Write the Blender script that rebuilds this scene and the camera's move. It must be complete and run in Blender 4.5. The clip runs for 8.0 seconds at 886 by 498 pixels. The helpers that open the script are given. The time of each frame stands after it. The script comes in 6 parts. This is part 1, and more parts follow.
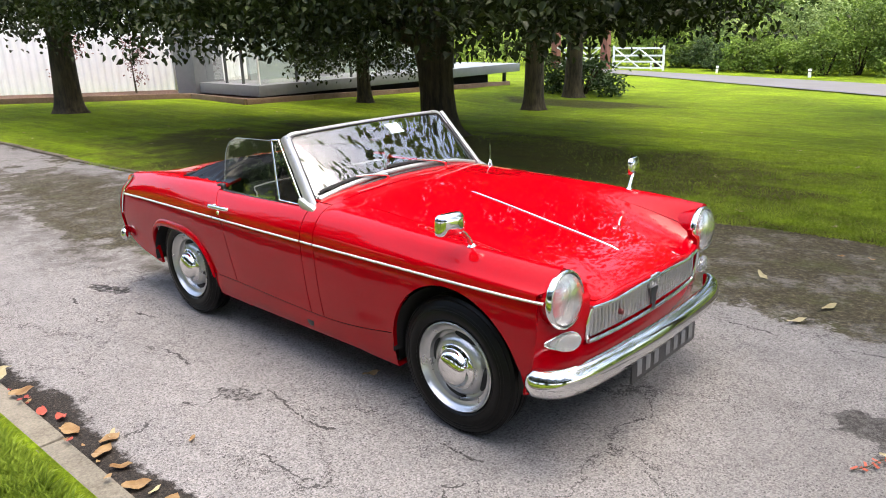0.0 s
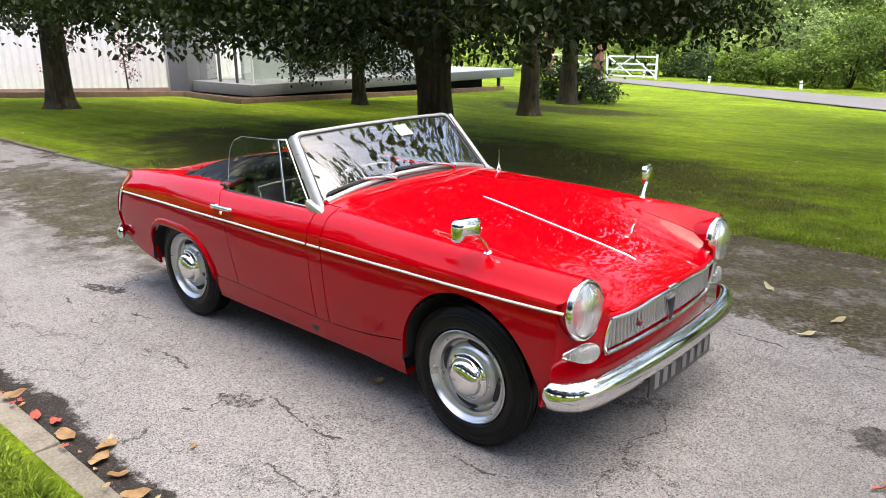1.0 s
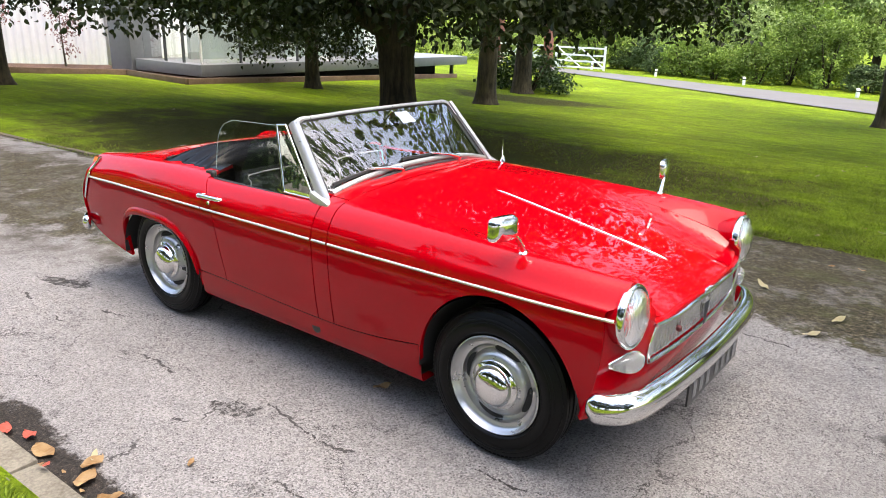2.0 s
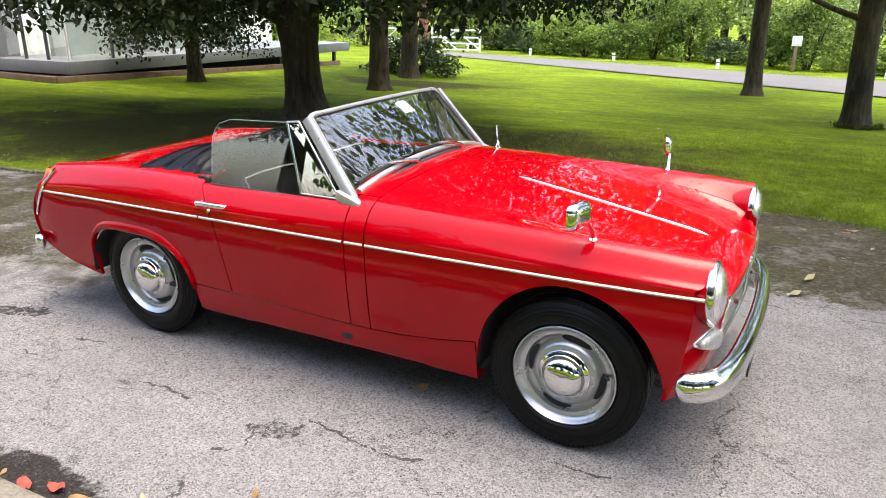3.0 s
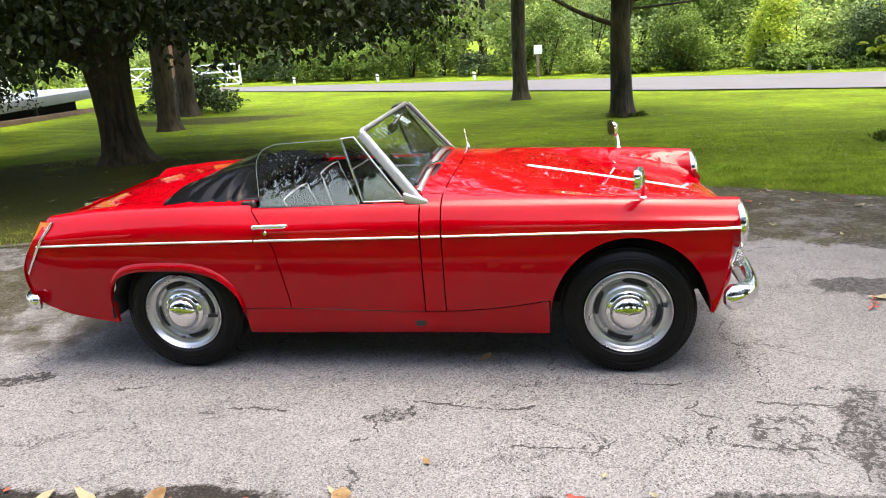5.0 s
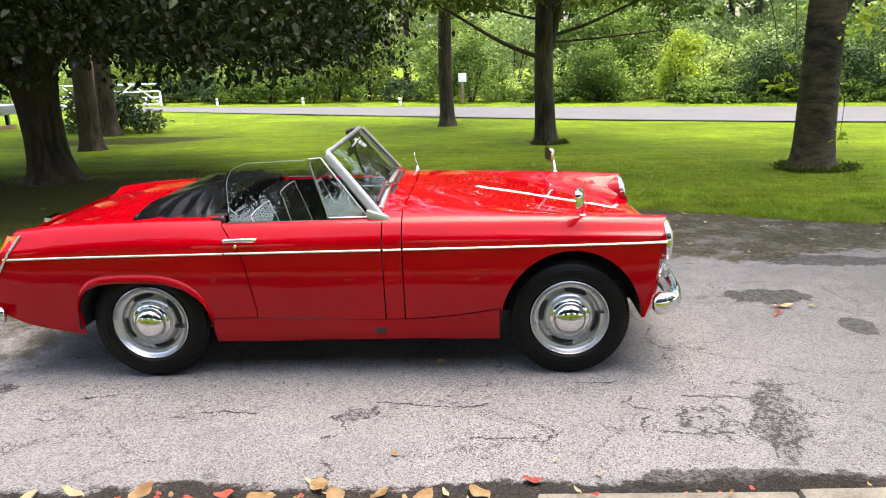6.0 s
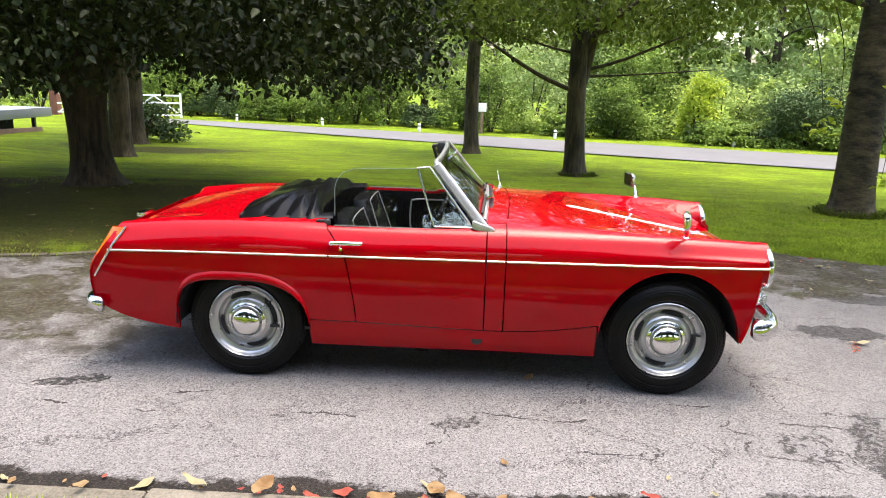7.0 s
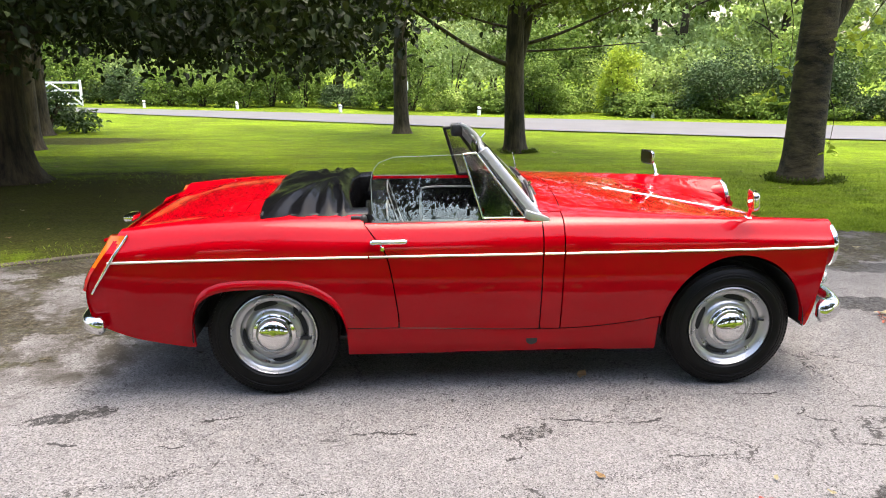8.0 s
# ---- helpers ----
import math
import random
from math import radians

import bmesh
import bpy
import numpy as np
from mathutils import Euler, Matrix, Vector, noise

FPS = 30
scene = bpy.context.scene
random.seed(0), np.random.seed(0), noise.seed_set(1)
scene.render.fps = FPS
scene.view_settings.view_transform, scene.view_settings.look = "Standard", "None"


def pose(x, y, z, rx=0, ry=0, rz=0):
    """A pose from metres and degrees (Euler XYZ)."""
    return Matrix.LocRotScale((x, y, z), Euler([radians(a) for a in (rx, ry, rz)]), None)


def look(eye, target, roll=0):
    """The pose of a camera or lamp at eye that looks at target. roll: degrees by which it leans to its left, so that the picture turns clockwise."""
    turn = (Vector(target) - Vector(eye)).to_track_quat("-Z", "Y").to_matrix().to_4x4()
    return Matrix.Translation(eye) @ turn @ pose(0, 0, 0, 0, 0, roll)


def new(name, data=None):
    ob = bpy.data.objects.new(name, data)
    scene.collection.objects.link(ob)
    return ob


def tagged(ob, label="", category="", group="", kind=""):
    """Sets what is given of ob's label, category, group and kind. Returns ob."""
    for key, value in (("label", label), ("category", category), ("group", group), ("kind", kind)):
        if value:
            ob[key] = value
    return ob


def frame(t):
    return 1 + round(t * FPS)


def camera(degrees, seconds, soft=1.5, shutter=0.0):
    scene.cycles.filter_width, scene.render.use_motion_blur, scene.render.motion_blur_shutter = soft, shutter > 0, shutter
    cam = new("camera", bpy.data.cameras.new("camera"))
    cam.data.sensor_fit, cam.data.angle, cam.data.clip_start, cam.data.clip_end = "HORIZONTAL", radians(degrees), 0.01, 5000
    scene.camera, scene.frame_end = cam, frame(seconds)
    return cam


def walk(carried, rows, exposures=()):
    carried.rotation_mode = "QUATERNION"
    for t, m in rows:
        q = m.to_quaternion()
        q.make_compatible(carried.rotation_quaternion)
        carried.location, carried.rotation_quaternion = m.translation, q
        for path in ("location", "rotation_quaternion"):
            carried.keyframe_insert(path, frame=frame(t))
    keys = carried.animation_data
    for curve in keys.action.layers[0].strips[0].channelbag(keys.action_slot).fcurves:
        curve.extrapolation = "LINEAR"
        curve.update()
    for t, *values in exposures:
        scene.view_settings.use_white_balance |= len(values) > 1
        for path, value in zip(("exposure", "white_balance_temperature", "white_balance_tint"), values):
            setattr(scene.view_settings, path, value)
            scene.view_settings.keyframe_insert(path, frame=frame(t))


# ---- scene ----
cam = camera(62.2, 8.0, soft=1.0)
METRES, EYE, TILT, LEAN, TURN = 4.006, 1.586, 0.0, 0.0, 42.0
ROWS = [
    (0.0, 0.0, 0.0, 0.0, -0.54, -17.3, 1.75),
    (0.5, -0.0039, 0.0046, -0.0008, -0.58, -17.02, 1.59),
    (1.0, -0.0242, 0.02, -0.0035, -1.08, -17.01, 0.44),
    (2.5, -0.1561, 0.1129, -0.0117, -9.49, -18.55, -1.12),
    (3.0, -0.245, 0.1311, -0.0128, -15.37, -18.93, -0.11),
    (3.5, -0.3233, 0.1606, -0.0179, -20.72, -18.66, -0.18),
    (4.0, -0.4071, 0.1872, -0.0133, -25.55, -18.19, 1.49),
    (5.5, -0.6066, 0.1316, -0.0089, -38.85, -17.15, 2.9),
    (6.0, -0.6379, 0.1238, -0.0004, -40.91, -15.88, 1.66),
    (6.5, -0.6984, 0.1487, -0.0057, -39.95, -13.88, -0.1),
    (7.0, -0.7383, 0.1927, -0.017, -40.01, -13.67, -1.57),
    (7.5, -0.7569, 0.2723, -0.0172, -43.03, -14.05, -0.83),
    (8.0, -0.7895, 0.3574, -0.0228, -47.08, -15.16, -0.35),
]
walk(cam, [(t, pose(0, 0, EYE, TILT, LEAN, TURN) @ pose(METRES * x, METRES * y, METRES * z, 90 + pitch, roll, yaw)) for t, x, y, z, yaw, pitch, roll in ROWS],
     exposures=[(0.0, 2.27, 6800, 10), (3.5, 2.42, 6800, 10), (6.0, 2.42, 6800, 10), (8.0, 2.45, 6800, 10)])

# ---- world and light ----
world = bpy.data.worlds.new("sky")
scene.world = world
world.use_nodes = True
wn = world.node_tree.nodes
sky = wn.new("ShaderNodeTexSky")
sky.sky_type = "NISHITA"
sky.sun_disc = False
sky.sun_elevation, sky.sun_rotation = radians(79), radians(75)
sky.air_density, sky.dust_density, sky.ozone_density = 1.0, 4.0, 0.2
world.node_tree.links.new(sky.outputs[0], wn["Background"].inputs[0])
wn["Background"].inputs[1].default_value = 0.15
sun = new("sun", bpy.data.lights.new("sun", "SUN"))
sun.data.energy, sun.data.angle, sun.data.color = 0.55, radians(46), (1.0, 0.95, 0.88)
sun.matrix_world = look((5.5, 1.48, 29.4), (0, 0, 0))


# ---- materials ----
def nodes_of(name):
    m = bpy.data.materials.new(name)
    m.use_nodes = True
    return m, m.node_tree.nodes, m.node_tree.links, m.node_tree.nodes["Principled BSDF"]


def noise_node(n, l, scale, detail=4.0, rough=0.55, coord=None):
    t = n.new("ShaderNodeTexNoise")
    t.inputs["Scale"].default_value, t.inputs["Detail"].default_value, t.inputs["Roughness"].default_value = scale, detail, rough
    if coord is not None:
        l.new(coord, t.inputs["Vector"])
    return t


def ramp_node(n, l, src, stops):
    r = n.new("ShaderNodeValToRGB")
    while len(r.color_ramp.elements) < len(stops):
        r.color_ramp.elements.new(0.5)
    for e, (p, c) in zip(r.color_ramp.elements, stops):
        e.position, e.color = p, (*c, 1) if len(c) == 3 else c
    l.new(src, r.inputs[0])
    return r


def mix_node(n, l, fac, a, b, mode="MIX"):
    m = n.new("ShaderNodeMix")
    m.data_type, m.blend_type = "RGBA", mode
    for s, v in ((m.inputs[0], fac), (m.inputs[6], a), (m.inputs[7], b)):
        if isinstance(v, (int, float)):
            s.default_value = v
        elif isinstance(v, tuple):
            s.default_value = (*v, 1)
        else:
            l.new(v, s)
    return m.outputs[2]


def math_node(n, l, op, a, b=0.0, c=0.0):
    m = n.new("ShaderNodeMath")
    m.operation = op
    for s, v in zip(m.inputs, (a, b, c)):
        if isinstance(v, (int, float)):
            s.default_value = v
        else:
            l.new(v, s)
    return m.outputs[0]


def bump_to(n, l, p, height, strength, distance):
    b = n.new("ShaderNodeBump")
    b.inputs["Strength"].default_value, b.inputs["Distance"].default_value = strength, distance
    l.new(height, b.inputs["Height"])
    l.new(b.outputs[0], p.inputs["Normal"])


def place_of(n):
    return n.new("ShaderNodeNewGeometry").outputs["Position"]


def grained(name, dark, light, scale, rough=0.6, metal=0.0, fine=6.0, bump=0.3, depth=0.002, rough_span=0.15, per_object=0.0, spec=0.5):
    """A surface that varies at two scales, in colour, gloss and relief."""
    m, n, l, p = nodes_of(name)
    pos = place_of(n)
    a, b = noise_node(n, l, scale, 5, 0.6, pos), noise_node(n, l, scale * fine, 4, 0.6, pos)
    f = math_node(n, l, "MULTIPLY_ADD", b.outputs[0], 0.5, math_node(n, l, "MULTIPLY", a.outputs[0], 0.5))
    if per_object:
        info = n.new("ShaderNodeObjectInfo")
        f = math_node(n, l, "ADD", f, math_node(n, l, "MULTIPLY_ADD", info.outputs["Random"], per_object, -per_object / 2))
    r = ramp_node(n, l, f, [(0.32, dark), (0.68, light)])
    l.new(r.outputs[0], p.inputs["Base Color"])
    l.new(math_node(n, l, "MULTIPLY_ADD", b.outputs[0], rough_span, rough - rough_span / 2), p.inputs["Roughness"])
    p.inputs["Metallic"].default_value, p.inputs["Specular IOR Level"].default_value = metal, spec
    if bump:
        bump_to(n, l, p, b.outputs[0], bump, depth)
    return m


def leafy(name, dark, light, scale=1.5, glow=0.25, spec=0.12):
    """Leaves: own tones, clump shading painted in, a little light passing through."""
    m, n, l, p = nodes_of(name)
    geo = n.new("ShaderNodeNewGeometry")
    a = noise_node(n, l, scale, 3, 0.5, geo.outputs["Position"])
    # wide noise paints clump-sized light and shade into the colour
    f = math_node(n, l, "MULTIPLY_ADD", geo.outputs["Random Per Island"], 0.32, math_node(n, l, "MULTIPLY_ADD", a.outputs[0], 1.8, -0.56))
    r = ramp_node(n, l, f, [(0.1, dark), (0.9, light)])
    l.new(r.outputs[0], p.inputs["Base Color"])
    p.inputs["Roughness"].default_value = 0.5
    p.inputs["Specular IOR Level"].default_value = spec
    t = n.new("ShaderNodeBsdfTranslucent")
    l.new(r.outputs[0], t.inputs[0])
    s = n.new("ShaderNodeMixShader")
    s.inputs[0].default_value = glow
    l.new(p.outputs[0], s.inputs[1])
    l.new(t.outputs[0], s.inputs[2])
    l.new(s.outputs[0], n["Material Output"].inputs[0])
    return m


def glassy(name, tint=(1, 1, 1), rough=0.0):
    m, n, l, p = nodes_of(name)
    p.inputs["Base Color"].default_value = (*tint, 1)
    p.inputs["Roughness"].default_value, p.inputs["Transmission Weight"].default_value = rough, 1.0
    p.inputs["IOR"].default_value = 1.72
    return m


def car_paint():
    m, n, l, p = nodes_of("red_paint")
    pos = place_of(n)
    a, b = noise_node(n, l, 2.5, 4, 0.6, pos), noise_node(n, l, 90, 3, 0.6, pos)
    r = ramp_node(n, l, a.outputs[0], [(0.3, (0.30, 0.0002, 0.0035)), (0.7, (0.36, 0.0004, 0.005))])
    l.new(r.outputs[0], p.inputs["Base Color"])
    p.inputs["Roughness"].default_value = 0.35
    p.inputs["Specular IOR Level"].default_value = 0.0
    p.inputs["Coat Weight"].default_value, p.inputs["Coat Roughness"].default_value, p.inputs["Coat IOR"].default_value = 0.95, 0.012, 1.35
    bump_to(n, l, p, math_node(n, l, "MULTIPLY_ADD", b.outputs[0], 0.12, a.outputs[0]), 0.03, 0.004)
    return m


def blot(n, l, pos, x, y, rx, ry, turn=0.0, wob=0.35, scale=3.0, soft=0.35):
    """1 inside an uneven patch of the ground at x, y, falling to 0 outside."""
    mp = n.new("ShaderNodeMapping")
    mp.vector_type = "TEXTURE"
    mp.inputs["Location"].default_value, mp.inputs["Rotation"].default_value = (x, y, 0), (0, 0, radians(turn))
    mp.inputs["Scale"].default_value = (rx, ry, 1000)
    l.new(pos, mp.inputs[0])
    ln = n.new("ShaderNodeVectorMath")
    ln.operation = "LENGTH"
    l.new(mp.outputs[0], ln.inputs[0])
    w = noise_node(n, l, scale, 6, 0.65, pos)
    d = math_node(n, l, "ADD", ln.outputs["Value"], math_node(n, l, "MULTIPLY_ADD", w.outputs[0], wob * 4, -wob * 2))
    mr = n.new("ShaderNodeMapRange")
    mr.inputs[1].default_value, mr.inputs[2].default_value, mr.inputs[3].default_value, mr.inputs[4].default_value = 1.1, 1.1 - soft, 0.0, 1.0
    l.new(d, mr.inputs[0])
    return mr.outputs[0]


CRACKS_BY_NOSE = ((-1.45, 1.75, -1.53, 1.63), (-1.53, 1.63, -1.37, 1.56), (-1.42, 1.54, -1.51, 1.4), (-1.36, 1.52, -1.19, 1.5), (-1.43, 1.4, -1.09, 1.38), (-1.23, 1.71, -0.95, 1.69),
                  (-1.08, 1.83, -0.66, 1.8), (-0.84, 1.84, -0.84, 1.74), (-0.84, 1.74, -1.08, 1.38), (-0.95, 1.4, -1.03, 1.17), (-0.91, 1.4, -0.94, 1.17), (-1.73, 1.86, -1.5, 1.86))
CRACKS_ALONG = ((-4.85, 1.81, -4.55, 1.93), (-4.64, 1.65, -4.47, 1.63), (-4.21, 1.61, -4.02, 1.59), (-4.08, 1.77, -3.85, 1.84), (-3.48, 1.63, -3.15, 1.62), (-2.85, 1.39, -2.75, 1.41),
                (-2.75, 1.41, -2.79, 1.56), (-2.66, 1.7, -2.26, 1.64), (-2.26, 1.64, -2.11, 1.67), (-2.29, 1.36, -1.9, 1.37), (-1.44, 3.74, -1.02, 3.73), (-0.71, 3.76, -0.57, 3.76))


def asphalt():
    m, n, l, p = nodes_of("worn_asphalt")
    pos = place_of(n)
    big, mid, fine = noise_node(n, l, 0.7, 5, 0.6, pos), noise_node(n, l, 6, 6, 0.7, pos), noise_node(n, l, 170, 3, 0.7, pos)

    def cells(scale, feature="F1", vec=None):
        v = n.new("ShaderNodeTexVoronoi")
        v.feature = feature
        v.inputs["Scale"].default_value = scale
        l.new(pos if vec is None else vec, v.inputs["Vector"])
        return v

    def above(value, edge):
        return math_node(n, l, "GREATER_THAN", value, edge)

    stones, chips = cells(185), cells(120)
    base = ramp_node(n, l, math_node(n, l, "MULTIPLY_ADD", mid.outputs[0], 0.45, math_node(n, l, "MULTIPLY", big.outputs[0], 0.55)),
                     [(0.3, (0.1368, 0.1325, 0.131)), (0.7, (0.1915, 0.1858, 0.1836))]).outputs[0]
    speck = ramp_node(n, l, stones.outputs["Color"], [(0.10, (0.50, 0.50, 0.50)), (0.5, (0.98, 0.98, 0.98)), (0.90, (1.42, 1.42, 1.42))]).outputs[0]
    col = mix_node(n, l, 0.9, base, speck, "MULTIPLY")
    # pits where the stone has gone, thicker in worn places
    worn = math_node(n, l, "MULTIPLY_ADD", noise_node(n, l, 2.3, 5, 0.7, pos).outputs[0], 0.5, 0.04)
    cs = n.new("ShaderNodeSeparateColor")
    l.new(chips.outputs["Color"], cs.inputs[0])
    pit = math_node(n, l, "LESS_THAN", cs.outputs[0], math_node(n, l, "MULTIPLY", worn, worn))
    pit = math_node(n, l, "MULTIPLY", pit, math_node(n, l, "LESS_THAN", chips.outputs["Distance"], 0.5))
    col = mix_node(n, l, math_node(n, l, "MULTIPLY", pit, 0.65), col, (0.03, 0.029, 0.027))
    # long thin cracks that run along the drive, and a finer net in places
    mixv = n.new("ShaderNodeVectorMath")
    mixv.operation = "MULTIPLY_ADD"
    l.new(noise_node(n, l, 3.0, 7, 0.72, pos).outputs["Color"], mixv.inputs[0])
    mixv.inputs[1].default_value = (0.5, 0.5, 0)
    l.new(pos, mixv.inputs[2])
    lay = n.new("ShaderNodeMapping")
    lay.inputs["Scale"].default_value = (0.75, 1.5, 1)
    l.new(mixv.outputs[0], lay.inputs[0])
    cr, cr2, cr3 = cells(1.5, "DISTANCE_TO_EDGE", lay.outputs[0]), cells(5.5, "DISTANCE_TO_EDGE", mixv.outputs[0]), cells(3.4, "DISTANCE_TO_EDGE", lay.outputs[0])
    gone = math_node(n, l, "MULTIPLY_ADD", noise_node(n, l, 1.3, 5, 0.75, pos).outputs[0], 0.06, -0.0258)
    line = math_node(n, l, "LESS_THAN", cr.outputs["Distance"], math_node(n, l, "MINIMUM", gone, 0.0042))
    gone3 = math_node(n, l, "MULTIPLY_ADD", noise_node(n, l, 1.9, 5, 0.75, pos).outputs[0], 0.16, -0.0815)
    line3 = math_node(n, l, "LESS_THAN", cr3.outputs["Distance"], math_node(n, l, "MINIMUM", gone3, 0.0075))
    net = blot(n, l, pos, -0.92, 1.50, 0.085, 0.34, -14, 0.5, 6.0, 0.15)
    for args in ((-2.72, 1.585, 0.10, 0.05, 25, 0.7, 11), (-4.62, 1.87, 0.2, 0.05, 20, 0.5, 6), (-5.6, 2.5, 0.28, 0.05, 0, 0.6, 7)):
        net = math_node(n, l, "MAXIMUM", net, blot(n, l, pos, *args, 0.12))
    zone = math_node(n, l, "MAXIMUM", net, blot(n, l, pos, -1.0, 1.5, 0.3, 0.2, 0, 0.6, 3.0, 0.12))
    line2 = math_node(n, l, "MULTIPLY", math_node(n, l, "LESS_THAN", cr2.outputs["Distance"], 0.035), zone)
    dark = math_node(n, l, "MAXIMUM", math_node(n, l, "MAXIMUM", math_node(n, l, "MULTIPLY", line, 0.72), math_node(n, l, "MULTIPLY", line3, 0.6)), math_node(n, l, "MULTIPLY", line2, 0.75))
    # the long cracks that can be told apart, each a jagged run between two ends
    jag = n.new("ShaderNodeVectorMath")
    jag.operation = "MULTIPLY_ADD"
    l.new(noise_node(n, l, 9.0, 6, 0.7, pos).outputs["Color"], jag.inputs[0])
    jag.inputs[1].default_value = (0.13, 0.13, 0)
    l.new(pos, jag.inputs[2])
    wear = noise_node(n, l, 14, 4, 0.7, pos).outputs[0]
    for x0, y0, x1, y1 in CRACKS_BY_NOSE + CRACKS_ALONG:
        mp = n.new("ShaderNodeMapping")
        mp.vector_type = "TEXTURE"
        mp.inputs["Location"].default_value = ((x0 + x1) / 2 + 0.065, (y0 + y1) / 2 + 0.065, 0)
        mp.inputs["Rotation"].default_value = (0, 0, math.atan2(y1 - y0, x1 - x0))
        mp.inputs["Scale"].default_value = (math.hypot(x1 - x0, y1 - y0) / 2, 0.0065, 1000)
        l.new(jag.outputs[0], mp.inputs[0])
        far = n.new("ShaderNodeVectorMath")
        far.operation = "ABSOLUTE"
        l.new(mp.outputs[0], far.inputs[0])
        xyz = n.new("ShaderNodeSeparateXYZ")
        l.new(far.outputs[0], xyz.inputs[0])
        on = math_node(n, l, "LESS_THAN", math_node(n, l, "MAXIMUM", xyz.outputs[0], xyz.outputs[1]), math_node(n, l, "MULTIPLY_ADD", wear, 2.6, -0.5))
        dark = math_node(n, l, "MAXIMUM", dark, math_node(n, l, "MULTIPLY", on, 0.8))
    grit = above(noise_node(n, l, 30, 5, 0.8, pos).outputs[0], 0.515)
    stain = math_node(n, l, "MULTIPLY", math_node(n, l, "MULTIPLY", net, math_node(n, l, "MULTIPLY_ADD", grit, 0.75, 0.15)), 0.95)
    for args in ((-0.33, 3.0, 0.27, 0.13, 0), (0.35, 3.75, 0.5, 0.14, -10), (-1.22, 1.04, 0.42, 0.085, 0), (-0.04, 2.5, 0.09, 0.12, 0)):
        stain = math_node(n, l, "MAXIMUM", stain, math_node(n, l, "MULTIPLY", blot(n, l, pos, *args, 0.45, 7, 0.12), math_node(n, l, "MULTIPLY_ADD", grit, 0.3, 0.62)))
    dark = math_node(n, l, "MAXIMUM", dark, stain)
    col = mix_node(n, l, dark, col, (0.015, 0.0145, 0.0135))
    film = blot(n, l, pos, -6.6, 2.95, 2.7, 1.15, 0, 0.5, 1.6, 0.5)
    col = mix_node(n, l, math_node(n, l, "MULTIPLY", math_node(n, l, "MULTIPLY", film, ramp_node(n, l, noise_node(n, l, 4.5, 8, 0.8, pos).outputs[0], [(0.40, (0.0, 0.0, 0.0)), (0.54, (1, 1, 1))]).outputs[0]), 0.95), col, (0.0446, 0.0396, 0.0302))
    # asphalt ahead of the car toned darker
    darker_ahead = blot(n, l, pos, 1.7, 2.5, 2.7, 2.3, 0, 0.35, 1.2, 0.7)
    col = mix_node(n, l, math_node(n, l, "MULTIPLY", darker_ahead, 0.55), col, (0.0612, 0.059, 0.0576))
    # mossy earth washed over the far side, and black grit along the near kerb
    sep = n.new("ShaderNodeSeparateXYZ")
    l.new(pos, sep.inputs[0])
    wob = math_node(n, l, "MULTIPLY_ADD", noise_node(n, l, 1.2, 10, 0.78, pos).outputs[0], 3.2, -1.6)
    edge = n.new("ShaderNodeMapRange")
    edge.inputs[1].default_value, edge.inputs[2].default_value = 3.84, 3.97
    l.new(math_node(n, l, "ADD", sep.outputs[1], wob), edge.inputs[0])
    patchy = edge.outputs[0]
    for args in ((-7.4, 3.1, 2.6, 0.55, 0, 0.95, 2.2), (-6.4, 2.5, 1.2, 0.22, 0, 0.8, 3.0)):
        patchy = math_node(n, l, "MAXIMUM", patchy, math_node(n, l, "MULTIPLY", blot(n, l, pos, *args, 0.15), 0.85))
    bare = ramp_node(n, l, noise_node(n, l, 2.6, 8, 0.8, pos).outputs[0], [(0.36, (0.30, 0.30, 0.30)), (0.50, (1, 1, 1))]).outputs[0]
    patchy = math_node(n, l, "MULTIPLY", patchy, bare)
    moss = ramp_node(n, l, noise_node(n, l, 34, 8, 0.85, pos).outputs[0], [(0.40, (0.006, 0.005, 0.002)), (0.52, (0.032, 0.027, 0.012)), (0.63, (0.12, 0.105, 0.065))]).outputs[0]
    green = ramp_node(n, l, noise_node(n, l, 3.4, 7, 0.8, pos).outputs[0], [(0.50, (0, 0, 0)), (0.64, (1, 1, 1))]).outputs[0]
    moss = mix_node(n, l, math_node(n, l, "MULTIPLY", green, 0.7), moss, (0.0374, 0.0432, 0.0086))
    col = mix_node(n, l, math_node(n, l, "MULTIPLY", patchy, 0.93), col, moss)
    near = n.new("ShaderNodeMapRange")
    near.inputs[1].default_value, near.inputs[2].default_value = 1.055, 1.03
    l.new(math_node(n, l, "MULTIPLY_ADD", wob, 0.16, sep.outputs[1]), near.inputs[0])
    soil = ramp_node(n, l, noise_node(n, l, 70, 6, 0.9, pos).outputs[0], [(0.42, (0.004, 0.0035, 0.003)), (0.56, (0.022, 0.018, 0.014)), (0.70, (0.12, 0.095, 0.075))]).outputs[0]
    col = mix_node(n, l, math_node(n, l, "MULTIPLY", near.outputs[0], 0.95), col, soil)
    p.inputs["Specular IOR Level"].default_value = 0.12
    l.new(col, p.inputs["Base Color"])
    wet = math_node(n, l, "MULTIPLY_ADD", dark, -0.1, 0.8)
    l.new(math_node(n, l, "MULTIPLY_ADD", mid.outputs[0], 0.2, math_node(n, l, "ADD", wet, -0.1)), p.inputs["Roughness"])
    h = math_node(n, l, "MULTIPLY_ADD", math_node(n, l, "MAXIMUM", dark, pit), -1.0, math_node(n, l, "MULTIPLY_ADD", stones.outputs["Distance"], 0.6, fine.outputs[0]))
    bump_to(n, l, p, h, 0.75, 0.005)
    return m


